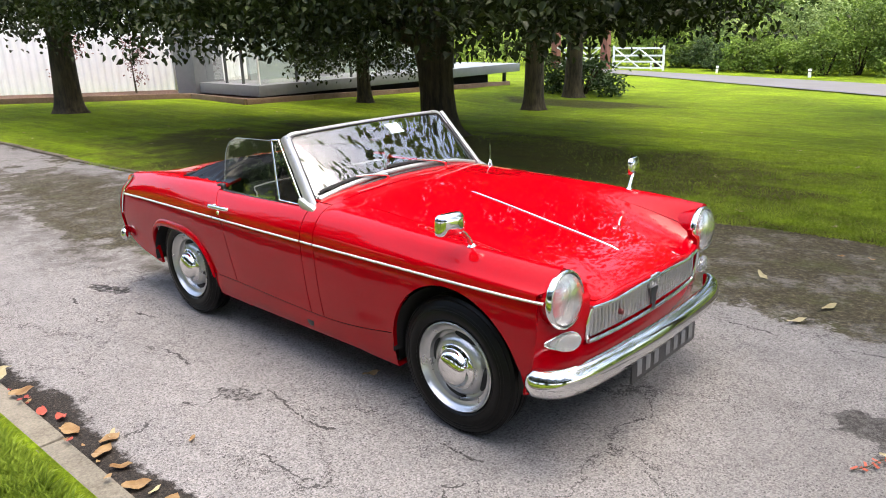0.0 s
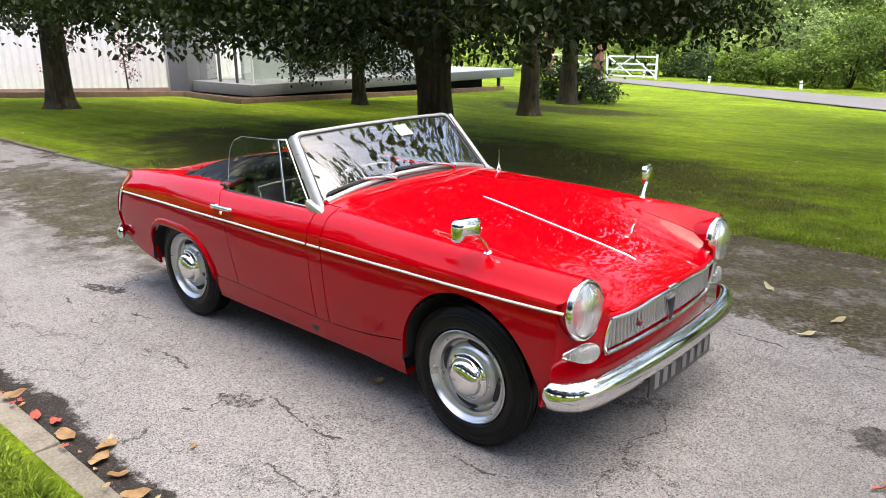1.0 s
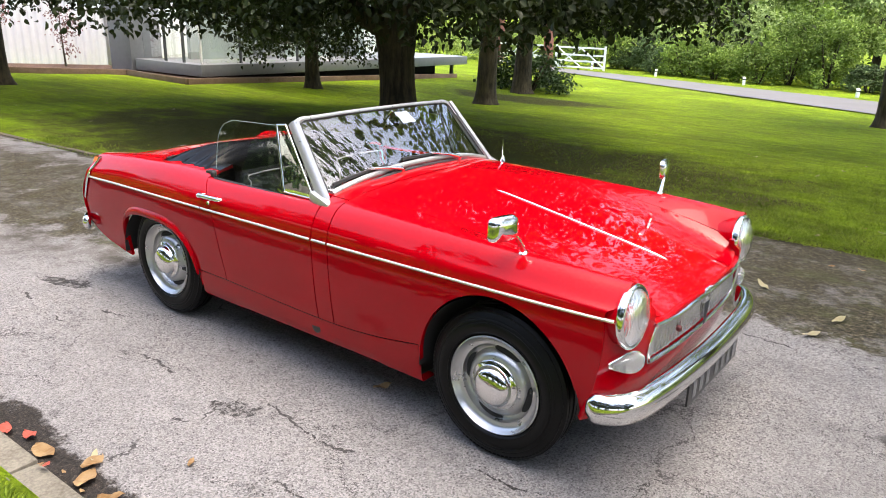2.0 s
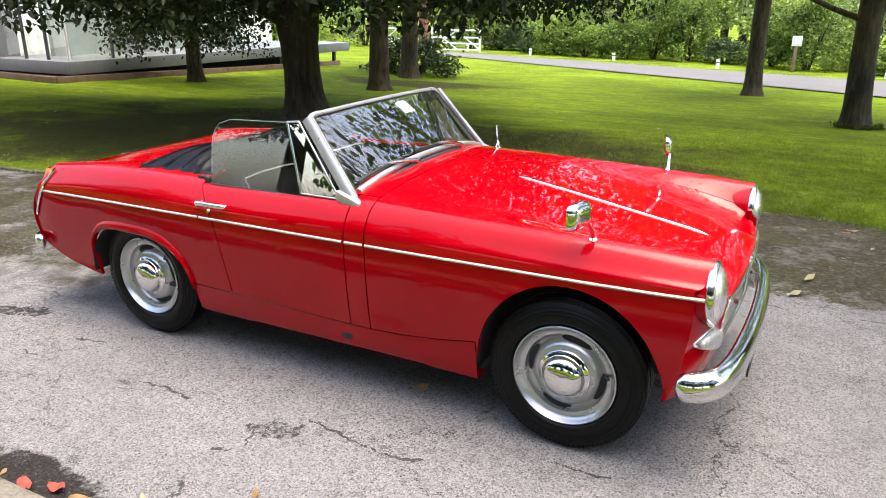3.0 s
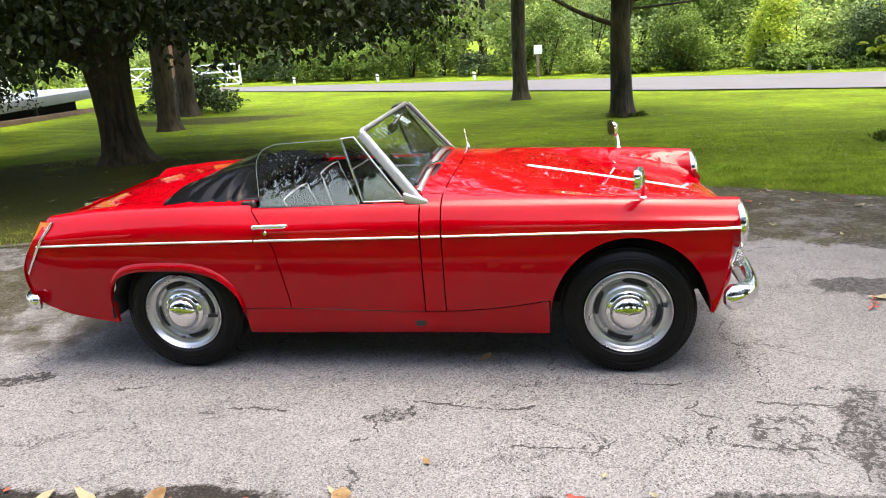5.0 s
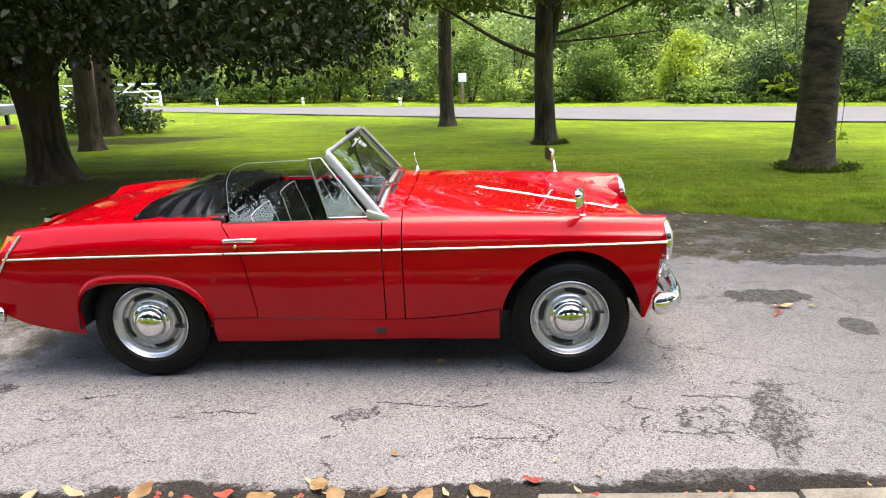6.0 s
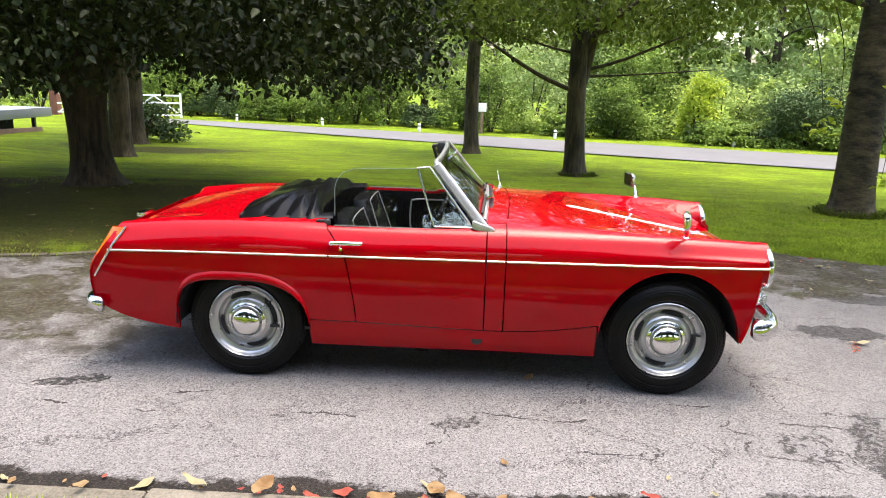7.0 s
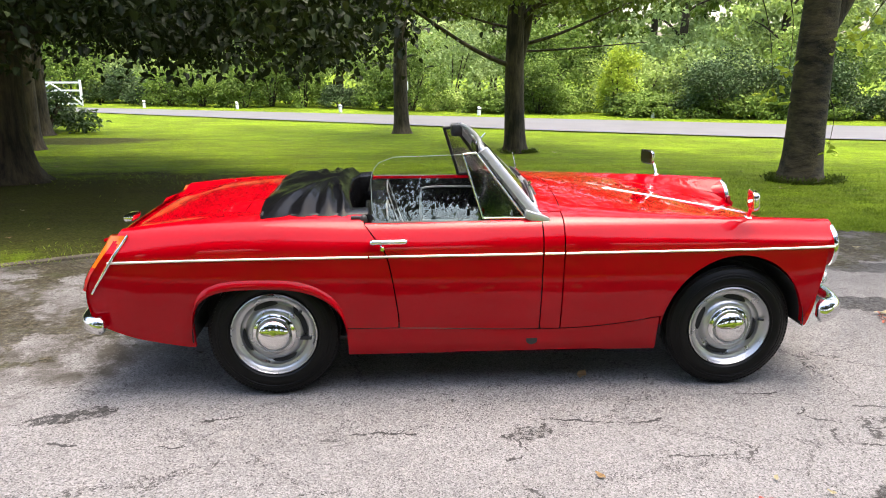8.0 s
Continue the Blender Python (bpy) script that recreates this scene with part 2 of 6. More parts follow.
def lawn():
    m, n, l, p = nodes_of("mown_lawn")
    pos = place_of(n)
    a, b, c = noise_node(n, l, 0.35, 4, 0.6, pos), noise_node(n, l, 8, 6, 0.75, pos), noise_node(n, l, 45, 6, 0.85, pos)
    st = n.new("ShaderNodeMapping")
    st.inputs["Scale"].default_value = (0.35, 4.0, 1)
    l.new(pos, st.inputs[0])
    d = noise_node(n, l, 1.0, 4, 0.6, st.outputs[0])
    f = math_node(n, l, "ADD", math_node(n, l, "MULTIPLY_ADD", a.outputs[0], 0.22, math_node(n, l, "MULTIPLY", b.outputs[0], 0.22)),
                  math_node(n, l, "MULTIPLY_ADD", d.outputs[0], 0.14, math_node(n, l, "MULTIPLY", c.outputs[0], 0.42)))
    r = ramp_node(n, l, f, [(0.40, (0.0432, 0.0630, 0.0060)), (0.5, (0.1311, 0.2013, 0.0092)), (0.60, (0.2669, 0.3888, 0.0183))])
    # bare earth under the big lime, widened to paint in its crown's shade
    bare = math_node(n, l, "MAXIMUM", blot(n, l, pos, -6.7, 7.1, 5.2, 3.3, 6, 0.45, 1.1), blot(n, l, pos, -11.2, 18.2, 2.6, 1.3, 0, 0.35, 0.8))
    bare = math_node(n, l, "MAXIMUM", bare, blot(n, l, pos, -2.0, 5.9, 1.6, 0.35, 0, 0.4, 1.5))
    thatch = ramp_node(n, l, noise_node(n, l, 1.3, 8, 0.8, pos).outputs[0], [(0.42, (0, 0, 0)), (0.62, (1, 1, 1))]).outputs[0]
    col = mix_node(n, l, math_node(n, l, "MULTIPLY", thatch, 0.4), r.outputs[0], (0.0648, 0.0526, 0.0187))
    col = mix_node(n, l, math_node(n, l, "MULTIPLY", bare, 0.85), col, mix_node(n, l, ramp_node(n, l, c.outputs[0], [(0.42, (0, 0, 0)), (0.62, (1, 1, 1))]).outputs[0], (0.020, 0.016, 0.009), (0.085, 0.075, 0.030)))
    l.new(col, p.inputs["Base Color"])
    p.inputs["Roughness"].default_value, p.inputs["Specular IOR Level"].default_value = 0.85, 0.04
    bump_to(n, l, p, math_node(n, l, "ADD", c.outputs[0], b.outputs[0]), 0.9, 0.03)
    return m


def bark(name, dark, light, across=9, along=1.6):
    m, n, l, p = nodes_of(name)
    pos = place_of(n)
    mp = n.new("ShaderNodeMapping")
    mp.inputs["Scale"].default_value = (across, across, along)
    l.new(pos, mp.inputs[0])
    a, b = noise_node(n, l, 1.6, 6, 0.7, mp.outputs[0]), noise_node(n, l, 1.4, 4, 0.6, pos)
    f = math_node(n, l, "MULTIPLY_ADD", a.outputs[0], 0.6, math_node(n, l, "MULTIPLY", b.outputs[0], 0.4))
    r = ramp_node(n, l, f, [(0.40, dark), (0.62, light)])
    l.new(r.outputs[0], p.inputs["Base Color"])
    p.inputs["Roughness"].default_value = 0.9
    bump_to(n, l, p, a.outputs[0], 0.9, 0.03)
    return m


def ribbed_lens():
    m, n, l, p = nodes_of("ribbed_lens")
    pos = place_of(n)
    w = n.new("ShaderNodeTexWave")
    w.bands_direction = "Y"
    w.inputs["Scale"].default_value, w.inputs["Distortion"].default_value = 40, 1.0
    l.new(pos, w.inputs["Vector"])
    v = n.new("ShaderNodeTexVoronoi")
    v.inputs["Scale"].default_value = 60
    l.new(pos, v.inputs["Vector"])
    p.inputs["Base Color"].default_value = (0.82, 0.84, 0.85, 1)
    p.inputs["Roughness"].default_value, p.inputs["Transmission Weight"].default_value = 0.08, 0.93
    bump_to(n, l, p, math_node(n, l, "ADD", w.outputs["Fac"], v.outputs["Distance"]), 0.30, 0.002)
    return m


RED = car_paint()
CHROME = grained("chrome", (0.72, 0.72, 0.72), (0.82, 0.82, 0.81), 8, 0.07, 1.0, bump=0.04, depth=0.001, rough_span=0.06)
STEEL = grained("polished_aluminium", (0.74, 0.74, 0.75), (0.88, 0.88, 0.88), 10, 0.26, 1.0, bump=0.08)
SLAT = grained("satin_aluminium_slat", (0.58, 0.58, 0.59), (0.70, 0.70, 0.70), 10, 0.24, 1.0, bump=0.03)
SILVER = grained("silver_wheel_paint", (0.40, 0.405, 0.41), (0.48, 0.485, 0.49), 3, 0.28, 0.85, bump=0.0, rough_span=0.06)
FRAME_WHITE = grained("satin_alloy_frame", (0.4368, 0.4446, 0.4446), (0.5148, 0.5226, 0.5226), 7, 0.30, 0.65, bump=0.05)
# cream tint puts the mirrored surroundings into the chrome's own colour
STRIP = grained("cream_tinted_strip", (0.74, 0.70, 0.60), (0.88, 0.84, 0.74), 8, 0.32, 0.8, bump=0.04, depth=0.001)
RUBBER = grained("tyre_rubber", (0.002, 0.002, 0.002), (0.005, 0.005, 0.005), 20, 0.36, bump=0.08, spec=0.16)
SEAL = grained("black_rubber_seal", (0.010, 0.010, 0.010), (0.02, 0.02, 0.02), 20, 0.5)
VINYL = grained("black_vinyl", (0.003, 0.003, 0.0035), (0.006, 0.006, 0.0065), 12, 0.24, fine=14, bump=0.02, spec=0.22)
HOOD = grained("glossy_black_hood_vinyl", (0.0025, 0.0025, 0.003), (0.005, 0.005, 0.0055), 9, 0.16, fine=10, bump=0.02, spec=0.08, rough_span=0.08)
CARPET = grained("black_carpet", (0.012, 0.012, 0.012), (0.03, 0.03, 0.03), 60, 0.95, bump=0.6)
PIPING = grained("pale_piping", (0.11, 0.11, 0.105), (0.19, 0.19, 0.18), 20, 0.5)
UNDER = grained("underseal_and_gap_shade", (0.008, 0.008, 0.008), (0.02, 0.02, 0.02), 10, 0.85)
GLASS = glassy("clear_glass", (0.97, 1.0, 0.985))
REFLECTOR = grained("dulled_reflector", (0.3596, 0.3658, 0.372), (0.4216, 0.4278, 0.434), 14, 0.18, 1.0, bump=0.1)
GLASS_EDGE = grained("pale_edge_glint", (0.16, 0.21, 0.20), (0.26, 0.32, 0.30), 20, 0.12)
LENS = ribbed_lens()
AMBER = grained("amber_lens", (0.55, 0.10, 0.008), (0.72, 0.17, 0.014), 20, 0.12, bump=0.1)
REDLENS = grained("red_lens", (0.35, 0.008, 0.01), (0.5, 0.015, 0.015), 20, 0.12, bump=0.1)
PLATE_BLACK = grained("black_plate", (0.012, 0.012, 0.013), (0.025, 0.025, 0.027), 14, 0.35)
PLATE_RED = grained("dark_red_enamel", (0.06, 0.004, 0.006), (0.12, 0.008, 0.01), 20, 0.3)
PLATE_SILVER = grained("silver_figures", (0.16, 0.16, 0.165), (0.23, 0.23, 0.235), 20, 0.4, 0.4)
PAPER = grained("paper", (0.38, 0.46, 0.5), (0.5, 0.58, 0.62), 20, 0.7, bump=0)
ASPHALT = asphalt()
LAWN = lawn()
GRASS = leafy("grass_blades", (0.0774, 0.1306, 0.0096), (0.3193, 0.4258, 0.058), 3.0, 0.35)
# near-black: crown shade and backlight are put into the leaf colour
LEAF = leafy("shaded_lime_leaves", (0.0037, 0.0082, 0.0012), (0.0306, 0.0468, 0.0082), 0.8, 0.26, 0.24)
LEAF_LIGHT = leafy("maple_leaves", (0.0389, 0.0648, 0.0097), (0.1296, 0.175, 0.0259), 0.8, 0.4)
LEAF_HEDGE = leafy("shrub_leaves", (0.0327, 0.0606, 0.0105), (0.2333, 0.3383, 0.0641), 0.45, 0.3)
# far foliage: distance haze is put into the leaf colour
LEAF_HAZED = leafy("hazed_far_leaves", (0.1166, 0.175, 0.0583), (0.3791, 0.4811, 0.175), 0.25, 0.3)
LEAF_DARK = leafy("holly_leaves", (0.0237, 0.0432, 0.0129), (0.0972, 0.1512, 0.054), 0.5, 0.15)
LEAF_PALE = leafy("pale_shrub_leaves", (0.1458, 0.2041, 0.0437), (0.4228, 0.5395, 0.1458), 0.5, 0.35)
LEAF_YELLOW = leafy("golden_leaves", (0.2384, 0.3278, 0.0298), (0.5664, 0.6558, 0.0894), 0.8, 0.35)
LEAF_RED = leafy("purple_maple_leaves", (0.144, 0.0648, 0.0648), (0.3024, 0.1584, 0.144), 0.8, 0.35)
BARK = bark("dark_bark", (0.009, 0.0065, 0.0032), (0.078, 0.060, 0.032))
MAPLE_BARK = bark("ridged_maple_bark", (0.008, 0.0058, 0.003), (0.10, 0.076, 0.041), 3.0, 8.0)
CONCRETE = grained("old_concrete", (0.0504, 0.0446, 0.0302), (0.1944, 0.1764, 0.1404), 7, 0.9, fine=12, bump=0.6, depth=0.004, per_object=0.12)
OLD_STONE = grained("mossy_stone", (0.0252, 0.0216, 0.0115), (0.1224, 0.1044, 0.072), 6, 0.92, fine=12, bump=0.6, depth=0.004, per_object=0.1)
ROADGREY = grained("pale_road", (0.0864, 0.0828, 0.0806), (0.126, 0.121, 0.1174), 0.8, 0.85, fine=20, bump=0.4)
TIMBER = grained("weathered_timber", (0.1008, 0.0612, 0.0396), (0.216, 0.144, 0.1008), 2.5, 0.85, fine=10, bump=0.4, per_object=0.1)
CLAD_GREY = grained("grey_cladding", (0.1584, 0.1692, 0.1836), (0.2088, 0.2196, 0.234), 0.8, 0.45, fine=10, bump=0.05)
CLAD_WHITE = grained("white_ribbed_cladding", (0.716, 0.716, 0.7335), (0.7859, 0.7859, 0.8033), 0.6, 0.5, fine=8, bump=0.05)
DARKMETAL = grained("dark_mullion", (0.03, 0.035, 0.04), (0.06, 0.065, 0.07), 5, 0.4)
# greenish tint stands in for trees mirrored in the pavilion's panes
REFLECTION_WALL = grained("green_tinted_inner_wall", (0.24, 0.288, 0.264), (0.312, 0.36, 0.336), 0.8, 0.7)
BRICK = grained("red_brick", (0.1152, 0.0432, 0.0324), (0.216, 0.09, 0.0648), 6, 0.9, per_object=0.2)
WHITE = grained("white_paint", (0.68, 0.68, 0.66), (0.82, 0.82, 0.80), 4, 0.55, bump=0.1)
MULCH = grained("bark_mulch", (0.036, 0.018, 0.0108), (0.1224, 0.0648, 0.0432), 12, 0.95, bump=0.8, depth=0.02)
LITTER = leafy("fallen_leaf", (0.1652, 0.0918, 0.0367), (0.306, 0.2203, 0.1163), 14.0, 0.15)
LITTER_RED = leafy("fallen_red_leaf", (0.216, 0.0432, 0.036), (0.36, 0.0936, 0.0576), 3.0, 0.15)
LITTER_PALE = leafy("fallen_pale_leaf", (0.2333, 0.2074, 0.114), (0.3525, 0.3214, 0.2074), 3.0, 0.15)


# ---- mesh helpers ----
def obj(name, bm, material, parent=None, label="", smooth=40, mods=()):
    me = bpy.data.meshes.new(name)
    bm.normal_update()
    bm.to_mesh(me)
    bm.free()
    for m in material if isinstance(material, (list, tuple)) else (material,):
        me.materials.append(m)
    if smooth:
        me.polygons.foreach_set("use_smooth", [True] * len(me.polygons))
        me.set_sharp_from_angle(angle=radians(smooth))
    ob = new(name, me)
    if parent is not None:
        ob.parent = parent
    if label:
        ob["label"] = label
    return ob


def part(name, bm, material, parent, label="", smooth=40):
    return obj(name, bm, material, parent, label, smooth)


def raw(name, verts, faces, material, parent=None, label="", smooth=False):
    me = bpy.data.meshes.new(name)
    me.from_pydata(verts, [], faces)
    me.materials.append(material)
    if smooth:
        me.polygons.foreach_set("use_smooth", [True] * len(me.polygons))
    ob = new(name, me)
    if parent is not None:
        ob.parent = parent
    if label:
        ob["label"] = label
    return ob


def empty(name, m=None):
    ob = new(name)
    if m is not None:
        ob.matrix_world = m
    return ob


def box(bm, x0, x1, y0, y1, z0, z1, bevel=0.0, m=None):
    r = bmesh.ops.create_cube(bm, size=1.0)
    vs = r["verts"]
    for v in vs:
        v.co = Vector(((x0 + x1) / 2 + v.co.x * (x1 - x0), (y0 + y1) / 2 + v.co.y * (y1 - y0), (z0 + z1) / 2 + v.co.z * (z1 - z0)))
        if m is not None:
            v.co = m @ v.co
    if bevel:
        es = list({e for v in vs for e in v.link_edges})
        bmesh.ops.bevel(bm, geom=es, offset=bevel, segments=2, affect="EDGES", profile=0.6)
    return bm


def boxed(*a, **k):
    return box(bmesh.new(), *a, **k)


def grid(bm, pts, close_u=False, close_v=False):
    """Faces over rows of points."""
    vs = [[bm.verts.new(p) for p in row] for row in pts]
    nu, nv = len(vs), len(vs[0])
    for i in range(nu if close_u else nu - 1):
        for j in range(nv if close_v else nv - 1):
            q = (vs[i][j], vs[(i + 1) % nu][j], vs[(i + 1) % nu][(j + 1) % nv], vs[i][(j + 1) % nv])
            try:
                bm.faces.new(q)
            except ValueError:
                pass
    return vs


def lathe(bm, prof, n=40, axis="y", centre=(0, 0, 0)):
    """A profile of (radius, along) turned round an axis."""
    rows = []
    for r, a in prof:
        row = []
        for k in range(n):
            c, s = math.cos(2 * math.pi * k / n) * r, math.sin(2 * math.pi * k / n) * r
            p = {"y": (c, a, s), "x": (a, c, s), "z": (c, s, a)}[axis]
            row.append(Vector(p) + Vector(centre))
        rows.append(row)
    grid(bm, rows, close_v=True)
    return bm


def tube(bm, pts, radii, n=8, cap=True):
    """A round tube along points; radii one number or one for each point."""
    pts = [Vector(p) for p in pts]
    if isinstance(radii, (int, float)):
        radii = [radii] * len(pts)
    rows, up = [], Vector((0.13, 0.21, 0.97))
    for i, p in enumerate(pts):
        d = (pts[min(i + 1, len(pts) - 1)] - pts[max(i - 1, 0)]).normalized()
        if abs(d.dot(up)) > 0.97:
            up = Vector((0.97, 0.2, 0.1))
        a = d.cross(up).normalized()
        b = d.cross(a)
        rows.append([p + (a * math.cos(2 * math.pi * k / n) + b * math.sin(2 * math.pi * k / n)) * radii[i] for k in range(n)])
    vs = grid(bm, rows, close_v=True)
    if cap:
        for row in (vs[0], vs[-1]):
            try:
                bm.faces.new(row)
            except ValueError:
                pass
    return bm


def tubed(pts, radii, n=8):
    return tube(bmesh.new(), pts, radii, n)


def spline(pts, n):
    """n points along a smooth line through pts."""
    pts = [Vector(p) for p in pts]
    out = []
    m = len(pts) - 1
    for k in range(n):
        u = k / (n - 1) * m
        i = min(int(u), m - 1)
        f = u - i
        p0, p1, p2, p3 = pts[max(i - 1, 0)], pts[i], pts[i + 1], pts[min(i + 2, m)]
        out.append(0.5 * (2 * p1 + (p2 - p0) * f + (2 * p0 - 5 * p1 + 4 * p2 - p3) * f * f + (3 * p1 - p0 - 3 * p2 + p3) * f ** 3))
    return out


def curve1(xs, ys):
    """A smooth function through the points (xs rising)."""
    xs, ys = np.array(xs, float), np.array(ys, float)
    d = np.diff(ys) / np.diff(xs)
    m = np.concatenate([[d[0]], (d[1:] + d[:-1]) / 2, [d[-1]]])

    def f(x):
        x = min(max(x, xs[0]), xs[-1])
        i = int(min(max(np.searchsorted(xs, x) - 1, 0), len(xs) - 2))
        h = xs[i + 1] - xs[i]
        t = (x - xs[i]) / h
        return float(ys[i] * (1 + 2 * t) * (1 - t) ** 2 + m[i] * h * t * (1 - t) ** 2 + ys[i + 1] * t * t * (3 - 2 * t) + m[i + 1] * h * t * t * (t - 1))
    return f


def lerp(a, b, t):
    return a + (b - a) * t


# ---- ground ----
def ground_z(y):
    if y < 3.5:
        return 0.0
    if y < 19.6:
        return -0.045 * (y - 3.5)
    return -0.7245 - 0.03 * (min(y, 60) - 19.6)


# far lawn, road and beyond, scaled about the camera's position to fit its view
FAR_SCALE, CAMERA_MEAN = 1.10, Vector((-1.9, -0.9, 1.55))
FAR = Matrix.Translation(CAMERA_MEAN) @ Matrix.Scale(FAR_SCALE, 4) @ Matrix.Translation(-CAMERA_MEAN)


def ease(a, b, v):
    t = min(max((v - a) / (b - a), 0.0), 1.0)
    return t * t * (3 - 2 * t)


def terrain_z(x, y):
    """The ground's height: the near plan, passing into the part scaled about the camera."""
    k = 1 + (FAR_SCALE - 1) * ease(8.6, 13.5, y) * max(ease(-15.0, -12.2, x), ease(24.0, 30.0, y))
    return CAMERA_MEAN.z + (ground_z(CAMERA_MEAN.y + (y - CAMERA_MEAN.y) / k) - CAMERA_MEAN.z) * k


LAWN_EDGE = curve1([-40, -12.6, -9.2, -6.2, -4.2, -2.3, -1.0, 0.1, 0.9, 1.5, 3.5, 8, 30],
                   [3.9, 3.92, 3.93, 4.24, 5.2, 5.95, 6.05, 5.6, 5.12, 4.9, 4.75, 4.7, 4.7])


def build_ground():
    xs = np.concatenate([[-900, -400, -200, -100, -60], np.arange(-40, 22, 0.5), [22, 30, 60, 120, 250, 500, 900]])
    ys = np.concatenate([[-900, -300, -100, -40, -15, -8], np.arange(-5, 0.79, 0.4), [0.81, 0.83], np.arange(1.2, 3.7, 0.5), np.arange(3.7, 7, 0.12), np.arange(7, 42, 0.6), [45, 60, 100, 200, 500, 1200]])
    verts, faces = [], []
    for x in xs:
        for y in ys:
            z = terrain_z(x, y)
            e = LAWN_EDGE(x)
            if 0.82 < y < e:
                z -= 0.06
            elif y <= 0.82:
                z = 0.035 + 0.012 * noise.noise(Vector((x * 1.3, y * 1.3, 0))) if y > -40 else 0.035
            else:
                z += min(0.03, (y - e) * 0.1) + (0.02 * noise.noise(Vector((x * 0.7, y * 0.7, 3))) if y < 45 else 0) * min(1, (y - e))
            verts.append((x, y, z))
    ny = len(ys)
    for i in range(len(xs) - 1):
        for j in range(ny - 1):
            a = i * ny + j
            faces.append((a, a + ny, a + ny + 1, a + 1))
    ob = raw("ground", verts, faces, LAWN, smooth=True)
    tagged(ob, "mown green lawn under trees, sloping gently away", "lawn", kind="structure")


def build_drive():
    xs = np.concatenate([[-60, -45], np.arange(-40, 22, 0.4), [22, 30, 45]])
    verts, faces = [], []
    nv = 26
    for x in xs:
        e = LAWN_EDGE(min(max(x, -40), 30)) + 0.10 + 0.08 * noise.noise(Vector((x * 1.7, 1, 0))) + 0.05 * noise.noise(Vector((x * 6, 7, 0)))
        for j in range(nv):
            y = lerp(0.86, e, j / (nv - 1))
            verts.append((x, y, ground_z(y) - 0.004 + 0.006 * noise.noise(Vector((x * 0.8, y * 0.8, 9)))))
    for i in range(len(xs) - 1):
        for j in range(nv - 1):
            a = i * nv + j
            faces.append((a, a + nv, a + nv + 1, a + 1))
    ob = raw("driveway", verts, faces, ASPHALT, smooth=True)
    tagged(ob, "worn grey asphalt drive with cracks and mossy edge", "driveway", kind="structure")


ROAD_NEAR = lambda x: 20.35 - 0.635 * x if x < 6 else 20.35 - 0.635 * 6 - 0.5 * (x - 6)
ROAD_FAR = lambda x: 26.2 - 0.46 * x


def build_road():
    verts, faces = [], []
    xs = np.concatenate([np.arange(-22, 20, 1.0), [22, 30]])
    for x in xs:
        for j in range(9):
            y = lerp(ROAD_NEAR(x), max(ROAD_FAR(x), ROAD_NEAR(x) + 2.2), j / 8)
            verts.append((x, y, ground_z(y) + 0.062))
    for i in range(len(xs) - 1):
        for j in range(8):
            a = i * 9 + j
            faces.append((a, a + 9, a + 10, a + 1))
    ob = raw("road", verts, faces, ROADGREY, smooth=True)
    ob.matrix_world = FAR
    tagged(ob, "pale worn road beyond the lawn", "road", kind="structure")


build_ground()
build_drive()
build_road()


# ---- sports car: x ahead of the front axle, y to its left, z up from the road ----
car = empty("sports_car", pose(-1.726, 2.60, 0.018, 0, 0, -1.05))
tagged(car, "glossy red two-seat open sports car with chrome trim, top folded down", "car")

HALF = curve1([-2.821, -2.774, -2.4, -2.0, -1.6, -1.0, -0.3, 0.1, 0.3, 0.44, 0.5], [0.635, 0.645, 0.664, 0.678, 0.684, 0.687, 0.684, 0.680, 0.673, 0.662, 0.655])
CROWN = curve1([-2.845, -2.751, -2.634, -2.4, -2.0, -1.6, -0.8, -0.4, 0.0, 0.25, 0.4, 0.5], [0.70, 0.722, 0.738, 0.760, 0.775, 0.772, 0.782, 0.778, 0.768, 0.759, 0.750, 0.746])
MIDDLE = curve1([-2.868, -2.774, -2.634, -2.4, -2.2, -1.95, -1.0, -0.75, -0.43, 0.0, 0.365, 0.46, 0.52], [0.61, 0.652, 0.710, 0.764, 0.790, 0.806, 0.846, 0.838, 0.796, 0.722, 0.652, 0.625, 0.595])
VALLEY = curve1([-2.868, -2.774, -2.634, -2.4, -2.0, -1.0, -0.75, -0.4, 0.0, 0.2, 0.36, 0.46, 0.52], [0.612, 0.655, 0.704, 0.755, 0.788, 0.825, 0.815, 0.785, 0.722, 0.682, 0.640, 0.61, 0.585])
BELT_Z = curve1([-2.76, -2.2, -1.6, -0.8, 0.5], [0.606, 0.620, 0.628, 0.634, 0.643])


def section(x):
    w, c = HALF(x), CROWN(x)
    v, m = VALLEY(x), MIDDLE(x)
    k = min(max((x + 0.1) / 0.5, 0), 1)
    return [(w - 0.05, 0.17), (w - 0.014, 0.40), (w, BELT_Z(x)), (w - 0.022, c - 0.062), (w - 0.09 - 0.02 * k, c), (0.43 - 0.02 * k, v), (0.22, lerp(v, m, 0.75)), (0.0, m)]


